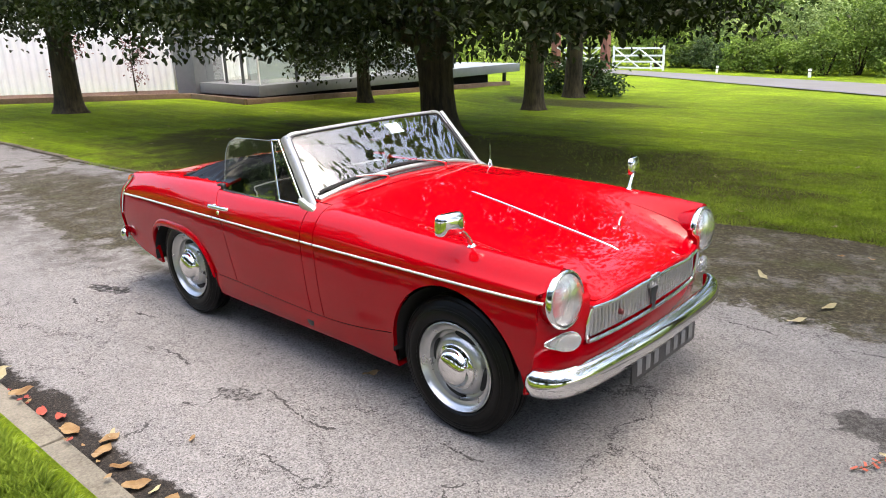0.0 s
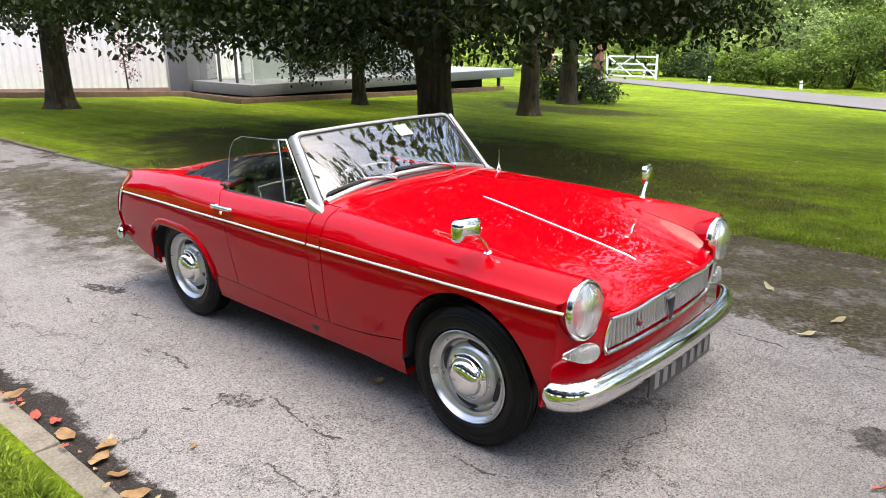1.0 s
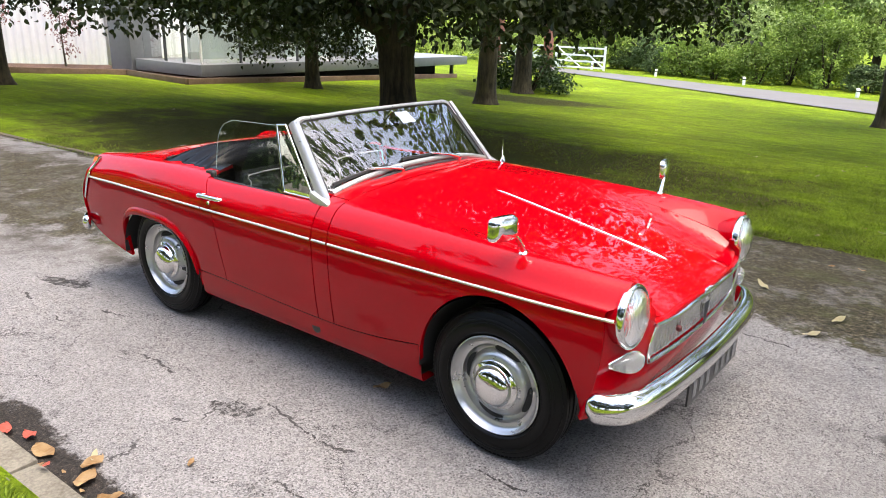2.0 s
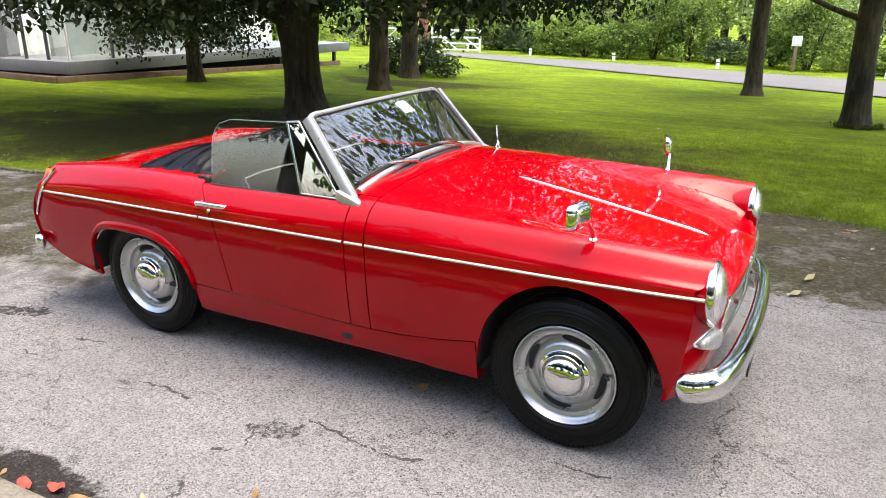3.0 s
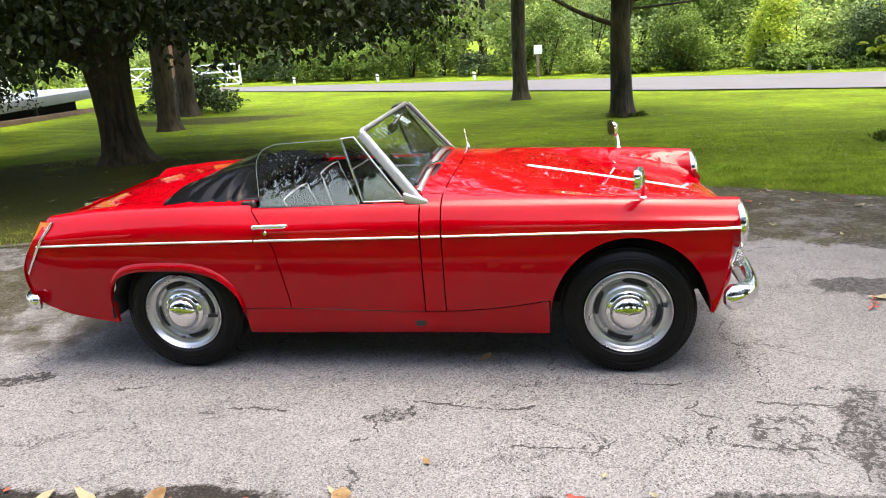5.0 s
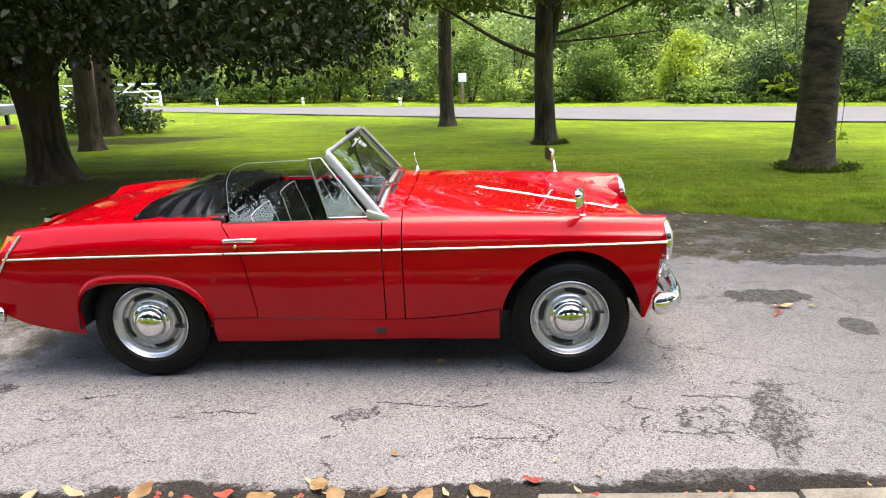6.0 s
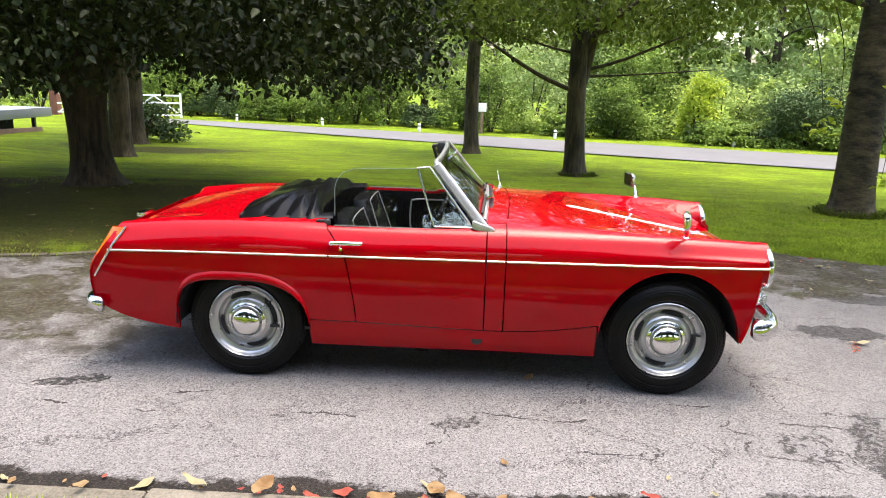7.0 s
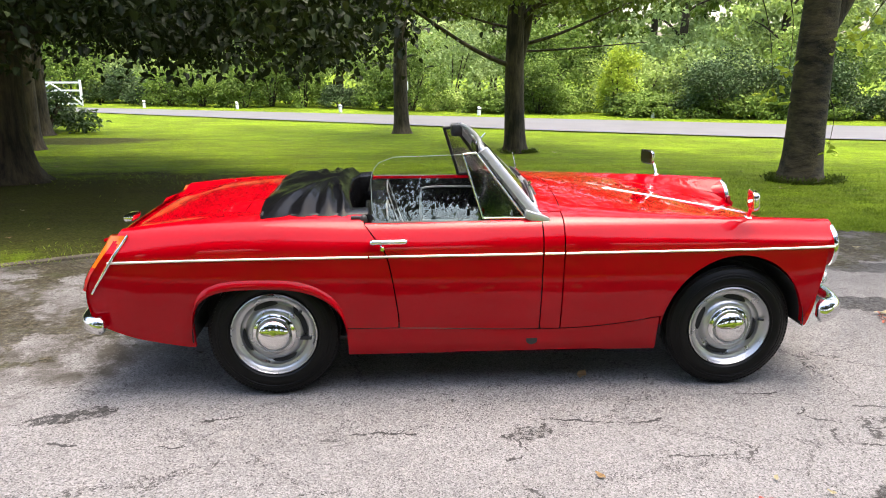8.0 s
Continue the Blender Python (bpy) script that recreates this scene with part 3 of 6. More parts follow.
def skin(x, v):
    """The body's surface: v 0 at the sill, 2 at the belt, 4 on the wing's crown, 7 on the middle line."""
    s = section(x)
    i = min(max(int(v), 0), 6)
    f = v - i
    p0 = s[i - 1] if i else (2 * s[0][0] - s[1][0], 2 * s[0][1] - s[1][1])
    p3 = s[i + 2] if i < 6 else (-s[6][0], s[6][1])
    p1, p2 = s[i], s[i + 1]
    q = [0.5 * (2 * b + (c - a) * f + (2 * a - 5 * b + 4 * c - d) * f * f + (3 * b - a - 3 * c + d) * f ** 3) for a, b, c, d in zip(p0, p1, p2, p3)]
    return q[0], q[1]


def v_at(x, z):
    a, b = -0.3, 3.4
    for _ in range(24):
        m = (a + b) / 2
        if skin(x, m)[1] < z:
            a = m
        else:
            b = m
    return (a + b) / 2


def front_x(y, z):
    b = curve1([0.25, 0.30, 0.36, 0.44, 0.52, 0.60, 0.66], [0.448, 0.470, 0.488, 0.50, 0.512, 0.515, 0.51])(z)
    return b - 0.050 * (y / 0.66) ** 2 - 0.050 * abs(y / 0.66) ** 7


REAR_LINE = curve1([0.20, 0.24, 0.28, 0.33, 0.40, 0.48, 0.55, 0.60, 0.66, 0.73, 0.77], [-2.48, -2.64, -2.725, -2.782, -2.806, -2.808, -2.782, -2.748, -2.706, -2.660, -2.63])
TAIL_FOOT = curve1([-2.79, -2.72, -2.6, -2.5, -2.378], [0.335, 0.272, 0.236, 0.221, 0.214])


def rear_x(z):
    return REAR_LINE(z)


def shell(name, rows, parent, material=None, label="", rim=0.012, side=1):
    """A panel over rows of points, its edge turned inwards."""
    bm = bmesh.new()
    grid(bm, [[(p[0], p[1] * side, p[2]) for p in row] for row in rows])
    bmesh.ops.recalc_face_normals(bm, faces=bm.faces)
    mid = Vector((sum(v.co.x for v in bm.verts) / len(bm.verts), 0, 0.35))
    f = bm.faces[len(bm.faces) // 2] if bm.faces else None
    bm.faces.ensure_lookup_table()
    f = bm.faces[len(bm.faces) // 2]
    if f.normal.dot(f.calc_center_median() - mid) < 0:
        bmesh.ops.reverse_faces(bm, faces=bm.faces)
    if rim:
        bm.normal_update()
        inward = {v: -v.normal.copy() for v in bm.verts}
        edges = [e for e in bm.edges if e.is_boundary]
        r = bmesh.ops.extrude_edge_only(bm, edges=edges)
        nv = [g for g in r["geom"] if isinstance(g, bmesh.types.BMVert)]
        old = {tuple(round(c, 6) for c in v.co): d for v, d in inward.items()}
        for v in nv:
            d = old.get(tuple(round(c, 6) for c in v.co))
            if d is not None:
                v.co += d * rim
    return part(name, bm, material or RED, parent, label, 50)


def front_arch(x):
    d = (x - 0.018) / 0.334
    return 0.250 + 0.366 * math.sqrt(max(0.0, 1 - d * d)) if abs(d) < 1 else 0.0


def rear_arch(x):
    d = (x + 2.045) / 0.33
    if abs(d) >= 1:
        return 0.0
    k = 3.6 if d < 0 else 2.5
    return 0.24 + 0.256 * (1 - abs(d) ** k) ** (1 / k)


SILL_LINE = curve1([-1.75, -1.5, -0.9, -0.7, -0.5, -0.33], [0.298, 0.298, 0.282, 0.284, 0.302, 0.330])
BONNET_REAR = curve1([0, 0.2, 0.4, 0.55, 0.7], [-0.745, -0.75, -0.76, -0.77, -0.775])
GAP = 0.0028


def arch_xs(a, b, n):
    return [lerp(a, b, 0.5 - 0.5 * math.cos(math.pi * i / n)) for i in range(n + 1)]


def column(x, z0, v1, nv):
    v0 = v_at(x, z0)
    return [(x, *skin(x, lerp(v0, v1, j / nv))) for j in range(nv + 1)]


def side_parts(side, name):
    # front wing: back to the door post, up to the bonnet's edge, down to arch and sill joint
    top = 4.636
    xs = list(np.linspace(-0.773 + GAP, -0.3165, 14)) + [x for x in arch_xs(-0.317, 0.352, 36)][1:-1] + [0.3525, 0.358]
    rows = []
    for x in xs:
        z0 = max(SILL_LINE(x) + GAP if x < -0.316 else 0.0, front_arch(x), 0.25, 0.285 if x > 0.345 else 0.0)
        rows.append(column(x, z0, top, 26))
    # towards the lamp the panel ends on the nose
    for k in range(1, 9):
        row = []
        for j in range(27):
            t = j / 26
            v = lerp(v_at(0.358, 0.285), top, t)
            z = skin(0.358, v)[1]
            xe = front_x(0.655, z) if v < 2.2 else lerp(front_x(0.655, 0.63), 0.455, min((v - 2.2) / 1.2, 1))
            x = lerp(0.358, xe, k / 8)
            y, z = skin(x, v)
            row.append((x, y, z))
        rows.append(row)
    shell("front_wing", rows, car, side=side, rim=0.02)
    # scuttle side between wing and door
    rows = [column(x, SILL_LINE(x) + GAP, 4.25, 22) for x in np.linspace(-0.863, -0.773 - GAP, 4)]
    shell("scuttle_side", rows, car, side=side)
    # sill under door and wing
    rows = []
    for x in np.linspace(-1.712, -0.322, 30):
        y1, z1 = skin(x, v_at(x, SILL_LINE(x) - GAP))
        row = [(x, y1 - 0.004, z1), (x, skin(x, v_at(x, 0.25))[0] - 0.006, lerp(z1, 0.165, 0.5)), (x, skin(x, v_at(x, 0.2))[0] - 0.010, 0.178), (x, y1 - 0.04, 0.161), (x, y1 - 0.12, 0.161)]
        rows.append(row)
    sill = shell("sill", rows, car, side=side, rim=0.0)
    jack = bmesh.new()
    lathe(jack, [(0.0001, 0.003), (0.025, 0.003), (0.029, 0.0)], 20, "y", (0, 0, 0))
    for v in jack.verts:
        v.co = Vector((v.co.x - 0.895, side * (skin(-0.895, v_at(-0.895, 0.235))[0] - 0.005 + v.co.y), v.co.z + 0.232))
    part("jack_plug", jack, SEAL, sill, "round dark rubber plug")
    # door: rear edge leans
    zr = lambda t: lerp(-1.488, -1.632, min(max((t - 0.05) / 0.95, 0), 1) ** 1.25) + GAP
    rows = []
    for i in range(25):
        row = []
        for j in range(25):
            t = j / 24
            x = lerp(zr(t), -0.866 - GAP, i / 24)
            v0, v1 = v_at(x, SILL_LINE(x) + GAP), 3.72
            y, z = skin(x, lerp(v0, v1, t))
            row.append((x, y, z))
        # inward lip at the door's top
        x, y, z = row[-1]
        row += [(x, y - 0.010, z + 0.004), (x, y - 0.026, z + 0.003), (x, y - 0.028, z - 0.02)]
        rows.append(row)
    door = shell("door", rows, car, side=side, rim=0.01)
    door["label"] = "closed red door with a chrome handle"
    if side > 0:
        card = bmesh.new()
        tube(card, spline([(-1.0, 0.574, 0.70), (-1.3, 0.574, 0.70), (-1.34, 0.574, 0.66), (-1.34, 0.574, 0.52), (-1.30, 0.574, 0.5), (-1.02, 0.574, 0.5), (-0.98, 0.574, 0.54), (-0.98, 0.574, 0.67), (-1.0, 0.574, 0.70)], 40), 0.006, 6)
        part("door_piping", card, PIPING, door, "pale piping on the inner door panel")
    card = bmesh.new()
    box(card, -1.60, -0.88, 0.578, 0.590, 0.30, 0.750, 0.003)
    for v in card.verts:
        v.co.y *= side
    part("door_card", card, VINYL, door, "black vinyl inner panel")
    # handle and lock
    h = bmesh.new()
    yb = skin(-1.54, v_at(-1.54, 0.695))[0]
    tube(h, spline([(-1.60, yb - 0.004, 0.694), (-1.598, yb + 0.026, 0.697), (-1.575, yb + 0.030, 0.699), (-1.51, yb + 0.028, 0.699), (-1.462, yb + 0.026, 0.699), (-1.452, yb + 0.012, 0.698)], 24), [0.009] * 4 + [0.012] * 4 + [0.0105] * 12 + [0.008] * 4, 10)
    for v in h.verts:
        v.co.y *= side
    part("door_handle", h, CHROME, door, "chrome handle")
    h = bmesh.new()
    lathe(h, [(0.0001, 0.014), (0.008, 0.014), (0.010, 0.010), (0.010, 0.0), (0.014, -0.004)], 16, "y")
    for v in h.verts:
        v.co = Vector((v.co.x - 1.555, side * (yb + v.co.y), v.co.z + 0.664))
    part("door_lock", h, CHROME, door, "round chrome lock")
    # rear wing: from the door to the tail, with the arch
    xs = []
    rows = []
    def rear_col(x, z0, v1=4.75):
        return column(x, z0, v1, 26)
    edge = []
    for i in range(9):
        row = []
        for j in range(27):
            t = j / 26
            v0 = v_at(-1.6, SILL_LINE(-1.6) + GAP)
            v = lerp(v0, 4.75, t)
            xa = zr(min((v - v0) / (3.72 - v0), 1)) - 2 * GAP
            x = lerp(xa, -1.713, i / 8)
            y, z = skin(x, lerp(v0, 4.75, t))
            row.append((x, y, z))
        rows.append(row)
    for x in [q for q in reversed(arch_xs(-2.376, -1.714, 36))]:
        rows.append(rear_col(x, max(rear_arch(x), 0.214)))
    for k in range(1, 15):
        row = []
        for j in range(27):
            t = j / 26
            zb = TAIL_FOOT(lerp(-2.378, -2.785, k / 14))
            v = lerp(v_at(-2.4, zb), 4.75, t)
            xe = rear_x(skin(-2.65, v)[1]) + 0.002
            x = lerp(-2.378, xe, k / 14)
            y, z = skin(x, lerp(v_at(x, zb), 4.75, t))
            row.append((x, y, z))
        rows.append(row)
    shell("rear_wing", rows, car, side=side, rim=0.015)
    # raised lip round the rear arch
    lip = []
    for q in arch_xs(-2.374, -1.716, 40):
        z = max(rear_arch(q), 0.25)
        y = skin(q, v_at(q, z))[0]
        lip.append([(q, y - 0.006, z - 0.006), (q, y + 0.010, z - 0.004), (q, y + 0.017, z + 0.010), (q, y + 0.012, z + 0.026), (q, y - 0.002, z + 0.040)])
    shell("arch_flare", lip, car, side=side, rim=0.0)
    # chrome strip along the belt, in the three runs of the panels
    for x0, x1 in ((-2.70, -1.617), (-1.610, -0.872), (-0.860, -0.778), (-0.768, 0.448)):
        bm = bmesh.new()
        rws = []
        for i in range(25):
            x = lerp(x0, x1, i / 24)
            zb = BELT_Z(x) + 0.003
            y = skin(x, v_at(x, zb))[0]
            rws.append([(x, side * (y + a), zb + b) for a, b in ((-0.002, -0.0055), (0.003, -0.0052), (0.006, -0.002), (0.006, 0.002), (0.003, 0.0052), (-0.002, 0.0055))])
        grid(bm, rws)
        bmesh.ops.recalc_face_normals(bm, faces=bm.faces)
        part("side_strip", bm, STRIP, car, "bright chrome side strip, its reflections painted in as cream", 30)
    # wheel well
    for xc, r, zc in ((0.018, 0.336, 0.265), (-2.045, 0.335, 0.265)):
        bm = bmesh.new()
        rws = []
        for k in range(25):
            a = math.pi * (0.03 + k / 24 * 0.94)
            rws.append([(xc + r * math.cos(a), side * 0.655, zc + (r if xc > -1 else 0.28) * math.sin(a)), (xc + r * math.cos(a), side * 0.36, zc + r * math.sin(a))])
        rws = [[(p[0], p[1], 0.268) for p in rws[0]]] + rws + [[(p[0], p[1], 0.245) for p in rws[-1]]]
        grid(bm, rws)
        ring = [bm.verts.new(w[1]) for w in rws]
        bm.faces.new(ring)
        part("wheel_well", bm, UNDER, car, "black wheel well", 30)


for s in (-1, 1):
    side_parts(s, "")

# bonnet
rows = []
for i in range(41):
    row = []
    for j in range(41):
        v = lerp(4.644, 7.0, j / 40)
        y0 = skin(-0.2, v)[0]
        xa, xb = BONNET_REAR(y0) + GAP, front_x(y0, 0.60) - 0.012
        x = lerp(xa, xb, i / 40)
        y, z = skin(x, v)
        if i > 34:
            z -= 0.008 * ((i - 34) / 6) ** 2.2
        row.append((x, y, z))
    rows.append(row + [(x, -y, z) for x, y, z in row[-2::-1]])
bonnet = shell("bonnet", rows, car, rim=0.015)
bonnet["label"] = "closed red bonnet with a chrome centre strip"
bm = bmesh.new()
rws = []
for i in range(31):
    x = lerp(-0.43, 0.352, i / 30)
    k = 1 if 0 < i < 30 else 0.3
    z = MIDDLE(x) - 0.001
    rws.append([(x, a * k, z + b * k) for a, b in ((-0.005, 0), (-0.0044, 0.0035), (-0.0016, 0.0058), (0.0016, 0.0058), (0.0044, 0.0035), (0.005, 0))])
grid(bm, rws)
part("bonnet_strip", bm, CHROME, bonnet, "chrome strip", 60)

# lip that closes the bonnet's front down to the grille
def nose_edge(y):
    """Height of the bonnet's front edge."""
    v = 7.0 - 2.34 * min(abs(y) / 0.505, 1)
    return skin(front_x(y, 0.60) - 0.012, v)[1] - 0.008


rows = []
for j in range(41):
    y = lerp(-0.49, 0.49, j / 40)
    z = nose_edge(y)
    x = front_x(y, 0.60)
    rows.append([(x - 0.030, y, z - 0.001), (x - 0.012, y, z - 0.002), (x - 0.003, y, z - 0.006), (x + 0.001, y, z - 0.013), (x - 0.002, y, z - 0.022), (x - 0.03, y, z - 0.026)])
shell("bonnet_lip", rows, car, rim=0.0)

# scuttle in front of the screen
rows = []
for i in range(9):
    row = []
    for j in range(31):
        v = lerp(4.28, 7.0, j / 30)
        y0 = skin(-0.6, v)[0]
        x = lerp(BONNET_REAR(y0) - GAP, BONNET_REAR(y0) - 0.16, i / 8)
        y, z = skin(x, v)
        row.append((x, y, z))
    rows.append(row + [(x, -y, z) for x, y, z in row[-2::-1]])
shell("scuttle", rows, car)

# rear deck behind the cockpit, with the boot lid set in it
def deck(x0, x1, va, nx=16, nv=22):
    rs = []
    for i in range(nx + 1):
        row = []
        for j in range(nv + 1):
            v = lerp(va, 7.0, j / nv)
            x = lerp(x0, x1, i / nx)
            y, z = skin(x, v)
            row.append((x, y, z))
        rs.append(row + [(x, -y, z) for x, y, z in row[-2::-1]])
    return rs


shell("rear_deck", deck(-1.93, -2.16, 4.76), car, rim=0.03)
boot = shell("boot_lid", deck(-2.164, -2.775, 5.0), car)
for s in (-1, 1):
    rs = []
    for i in range(17):
        x = lerp(-2.16, -2.775, i / 16)
        rs.append([(x, *skin(x, lerp(4.76, 4.985, j / 4))) for j in range(5)])
    shell("boot_surround", rs, car, side=s)
bm = bmesh.new()
box(bm, -2.83, -2.78, -0.06, 0.06, 0.652, 0.682, 0.010)
part("boot_handle", bm, CHROME, boot, "chrome boot handle")
# tail panel
rows = []
for i in range(15):
    z = lerp(0.335, 0.70, i / 14)
    row = []
    for j in range(-16, 17):
        y = j / 16 * (skin(-2.7, v_at(-2.7, z))[0] - 0.004)
        row.append((rear_x(z) - 0.018 + 0.022 * abs(j / 16) ** 6, y, z))
    rows.append(row)
shell("tail_panel", rows, car, rim=0.0)
# nose below and beside the grille
rows = []
for i in range(13):
    z = lerp(0.272, 0.428, i / 12)
    rows.append([(front_x(j / 20 * 0.655, z), j / 20 * 0.655, z) for j in range(-20, 21)])
shell("front_valance", rows, car, rim=0.02)
for s in (-1, 1):
    rows = []
    for i in range(13):
        z = lerp(0.4285, 0.66, i / 12)
        y0 = 0.446 - 0.022 * (i / 12) ** 3
        rows.append([(front_x(lerp(y0, 0.655, j / 14), z) - (0.02 if i > 10 else 0), lerp(y0, 0.655, j / 14), z) for j in range(15)])
    shell("nose_side", rows, car, side=s, rim=0.02)

# grille: bright surround, upright slats, badge
grille = empty("grille")
grille.parent = car
grille["label"] = "bright aluminium grille with upright slats"


def grille_line(n):
    pts = []
    for y, z in ((-0.432, 0.57), (-0.448, 0.51), (-0.435, 0.448), (-0.40, 0.434), (-0.2, 0.430), (0, 0.429), (0.2, 0.430), (0.40, 0.434), (0.435, 0.448), (0.448, 0.51), (0.432, 0.57), (0.30, 1), (0.15, 1), (0, 1), (-0.15, 1), (-0.30, 1), (-0.432, 0.57)):
        z = min(z, nose_edge(y) - 0.024)
        pts.append((front_x(y, z) + 0.004, y, z))
    return spline(pts, n)


part("grille_surround", tubed(grille_line(90), 0.0085, 8), CHROME, grille, "chrome surround", 60)
for k in range(-19, 20):
    y = k * 0.0226
    bm = bmesh.new()
    x = front_x(y, 0.52)
    z0, z1 = 0.436, nose_edge(y) - 0.028 - 0.012 * abs(y / 0.44) ** 6
    pr = [(-0.0080, -0.026), (-0.0074, -0.010), (-0.0045, -0.002), (0.0, 0.0), (0.0045, -0.002), (0.0074, -0.010), (0.0080, -0.026)]
    grid(bm, [[(x + b - 0.006 - (0.03 if f == 0 else 0.0), y + a, lerp(z0, z1, f)) for a, b in pr] for f in (0, 0.14, 0.5, 0.9, 1)])
    part("slat", bm, SLAT, grille, "", 30)
# near-black sheet puts the shaded depth behind the slats into colour
bm = bmesh.new()
rws = [[(front_x(lerp(-0.46, 0.46, j / 20), z) - 0.04, lerp(-0.46, 0.46, j / 20), z) for j in range(21)] for z in (0.425, 0.51, 0.575)]
grid(bm, rws)
part("grille_backing", bm, UNDER, grille, "", 0)
bm = bmesh.new()
box(bm, 0.505, 0.523, -0.036, 0.036, 0.535, 0.588, 0.006)
part("badge", bm, STEEL, grille, "plain shield badge on the grille")
bm = bmesh.new()
grid(bm, [[(0.518 - 0.0 * t, lerp(-0.03, 0.03, j / 4) * lerp(1, 0.35, t), lerp(0.536, 0.440, t)) for j in range(5)] for t in (0, 0.3, 0.6, 1)])
bmesh.ops.solidify(bm, geom=bm.faces[:], thickness=0.01)
part("badge_bar", bm, DARKMETAL, grille, "dark tapering bar")
bm = bmesh.new()
lathe(bm, [(0.0001, 0.006), (0.009, 0.005), (0.012, 0.0), (0.012, -0.01)], 24, "x", (front_x(0.23, 0.5) + 0.004, -0.235, 0.498))
part("round_badge", bm, PLATE_RED, grille, "small round dark red badge")

# headlamps
for s in (-1, 1):
    lamp = empty("headlight")
    lamp.parent = car
    lamp.matrix_basis = pose(0.445, s * 0.553, 0.632, 0, -4, 0)
    bm = bmesh.new()
    lathe(bm, [(0.088, -0.10), (0.1, -0.02), (0.1035, 0.004), (0.1035, 0.012)], 48, "x")
    part("lamp_pod", bm, RED, lamp, "red painted lamp pod", 60)
    bm = bmesh.new()
    lathe(bm, [(0.1035, 0.004), (0.1065, 0.008), (0.1068, 0.016), (0.104, 0.025), (0.099, 0.0295), (0.0955, 0.029), (0.094, 0.020)], 48, "x")
    part("bezel", bm, CHROME, lamp, "chrome bezel", 60)
    bm = bmesh.new()
    lathe(bm, [(0.0925, 0.024), (0.084, 0.034), (0.064, 0.045), (0.032, 0.052), (0.0001, 0.054), (0.0001, 0.050), (0.032, 0.048), (0.064, 0.041), (0.084, 0.030), (0.0915, 0.021)], 40, "x")
    ln = part("lens", bm, LENS, lamp, "clear ribbed glass", 60)
    ln.visible_shadow = False
    bm = bmesh.new()
    lathe(bm, [(0.092, 0.020), (0.074, -0.012), (0.048, -0.040), (0.018, -0.052), (0.0001, -0.053)], 40, "x")
    part("reflector", bm, REFLECTOR, lamp, "mirror-bright bowl", 60)
    part("lens_seal", tubed([(0.024, 0.0935 * math.cos(k * math.pi / 20), 0.0935 * math.sin(k * math.pi / 20)) for k in range(41)], 0.0022, 6), SEAL, lamp, "thin black seal", 60)
    bm = bmesh.new()
    lathe(bm, [(0.0001, 0.012), (0.010, 0.008), (0.012, -0.01), (0.012, -0.04)], 16, "x")
    part("bulb_shield", bm, STEEL, lamp, "", 60)
    # side lamp below
    sl = empty("side_lamp")
    sl.parent = car
    sl.matrix_basis = pose(front_x(0.565, 0.495) + 0.012, s * 0.556, 0.470, 0, 0, s * 16)
    for nm, k, mat, text in (("lamp_base", 1.0, CHROME, "chrome base"), ("lens", 0.90, LENS, "clear ribbed lens tapering outwards")):
        bm = bmesh.new()
        rws = []
        for q in range(19):
            u = q / 18
            swell = (math.sin(math.pi * min(u * 0.92 + 0.05, 1.0)) ** 0.55) * (1 - 0.42 * u ** 1.6)
            lift = 0.0 if k == 1.0 else 0.012
            rws.append([(-0.018 + lift + (0.026 + lift) * swell * math.copysign(max(abs(math.cos(a)), 1e-6) ** 0.6, math.cos(a) + 0.2), s * lerp(-0.076, 0.082, u) * k, 0.043 * k * swell * math.copysign(abs(math.sin(a)) ** 0.75, math.sin(a)) + 0.010 * u) for a in [2 * math.pi * c / 20 for c in range(20)]])
        v = grid(bm, rws, close_v=True)
        bm.faces.new(v[0])
        bm.faces.new(v[-1])
        bmesh.ops.recalc_face_normals(bm, faces=bm.faces)
        piece = part(nm, bm, mat, sl, text, 60)
        piece.visible_shadow = nm != "lens"

# bumpers
def bumper(pts, face, name, label, size=1.0):
    """A pressed blade with a rounded outer face; face +1 ahead, -1 behind."""
    bm = bmesh.new()
    line = spline(pts, 61)
    prof = [(-0.030, -0.048), (-0.012, -0.059), (0.006, -0.054), (0.019, -0.040), (0.0245, -0.026), (0.0275, -0.022), (0.0285, -0.006), (0.026, 0.014), (0.018, 0.034), (0.003, 0.049), (-0.019, 0.054), (-0.030, 0.047)]
    rws = []
    for i, p in enumerate(line):
        d = (line[min(i + 1, 60)] - line[max(i - 1, 0)])
        d.z = 0
        d.normalize()
        nrm = Vector((d.y, -d.x, 0))
        if nrm.x * face < 0 and abs(nrm.x) > 0.05:
            nrm = -nrm
        e = min(i, 60 - i) / 60
        k = (min(1.0, 0.5 + e * 10) if e < 0.05 else 1.0) * size
        rws.append([p + nrm * a * k + Vector((0, 0, b * k)) for a, b in prof])
    v = grid(bm, rws, close_v=True)
    bm.faces.new(v[0])
    bm.faces.new(v[-1])
    bmesh.ops.recalc_face_normals(bm, faces=bm.faces)
    return part(name, bm, CHROME, car, label, 60)


front_bumper = bumper([(x, y, 0.352) for x, y in ((0.395, -0.686), (0.452, -0.674), (0.510, -0.62), (0.543, -0.50), (0.562, -0.27), (0.570, -0.02), (0.565, 0.23), (0.548, 0.46), (0.518, 0.58), (0.485, 0.635), (0.445, 0.652))], 1, "front_bumper", "polished chrome blade bumper", 0.96)
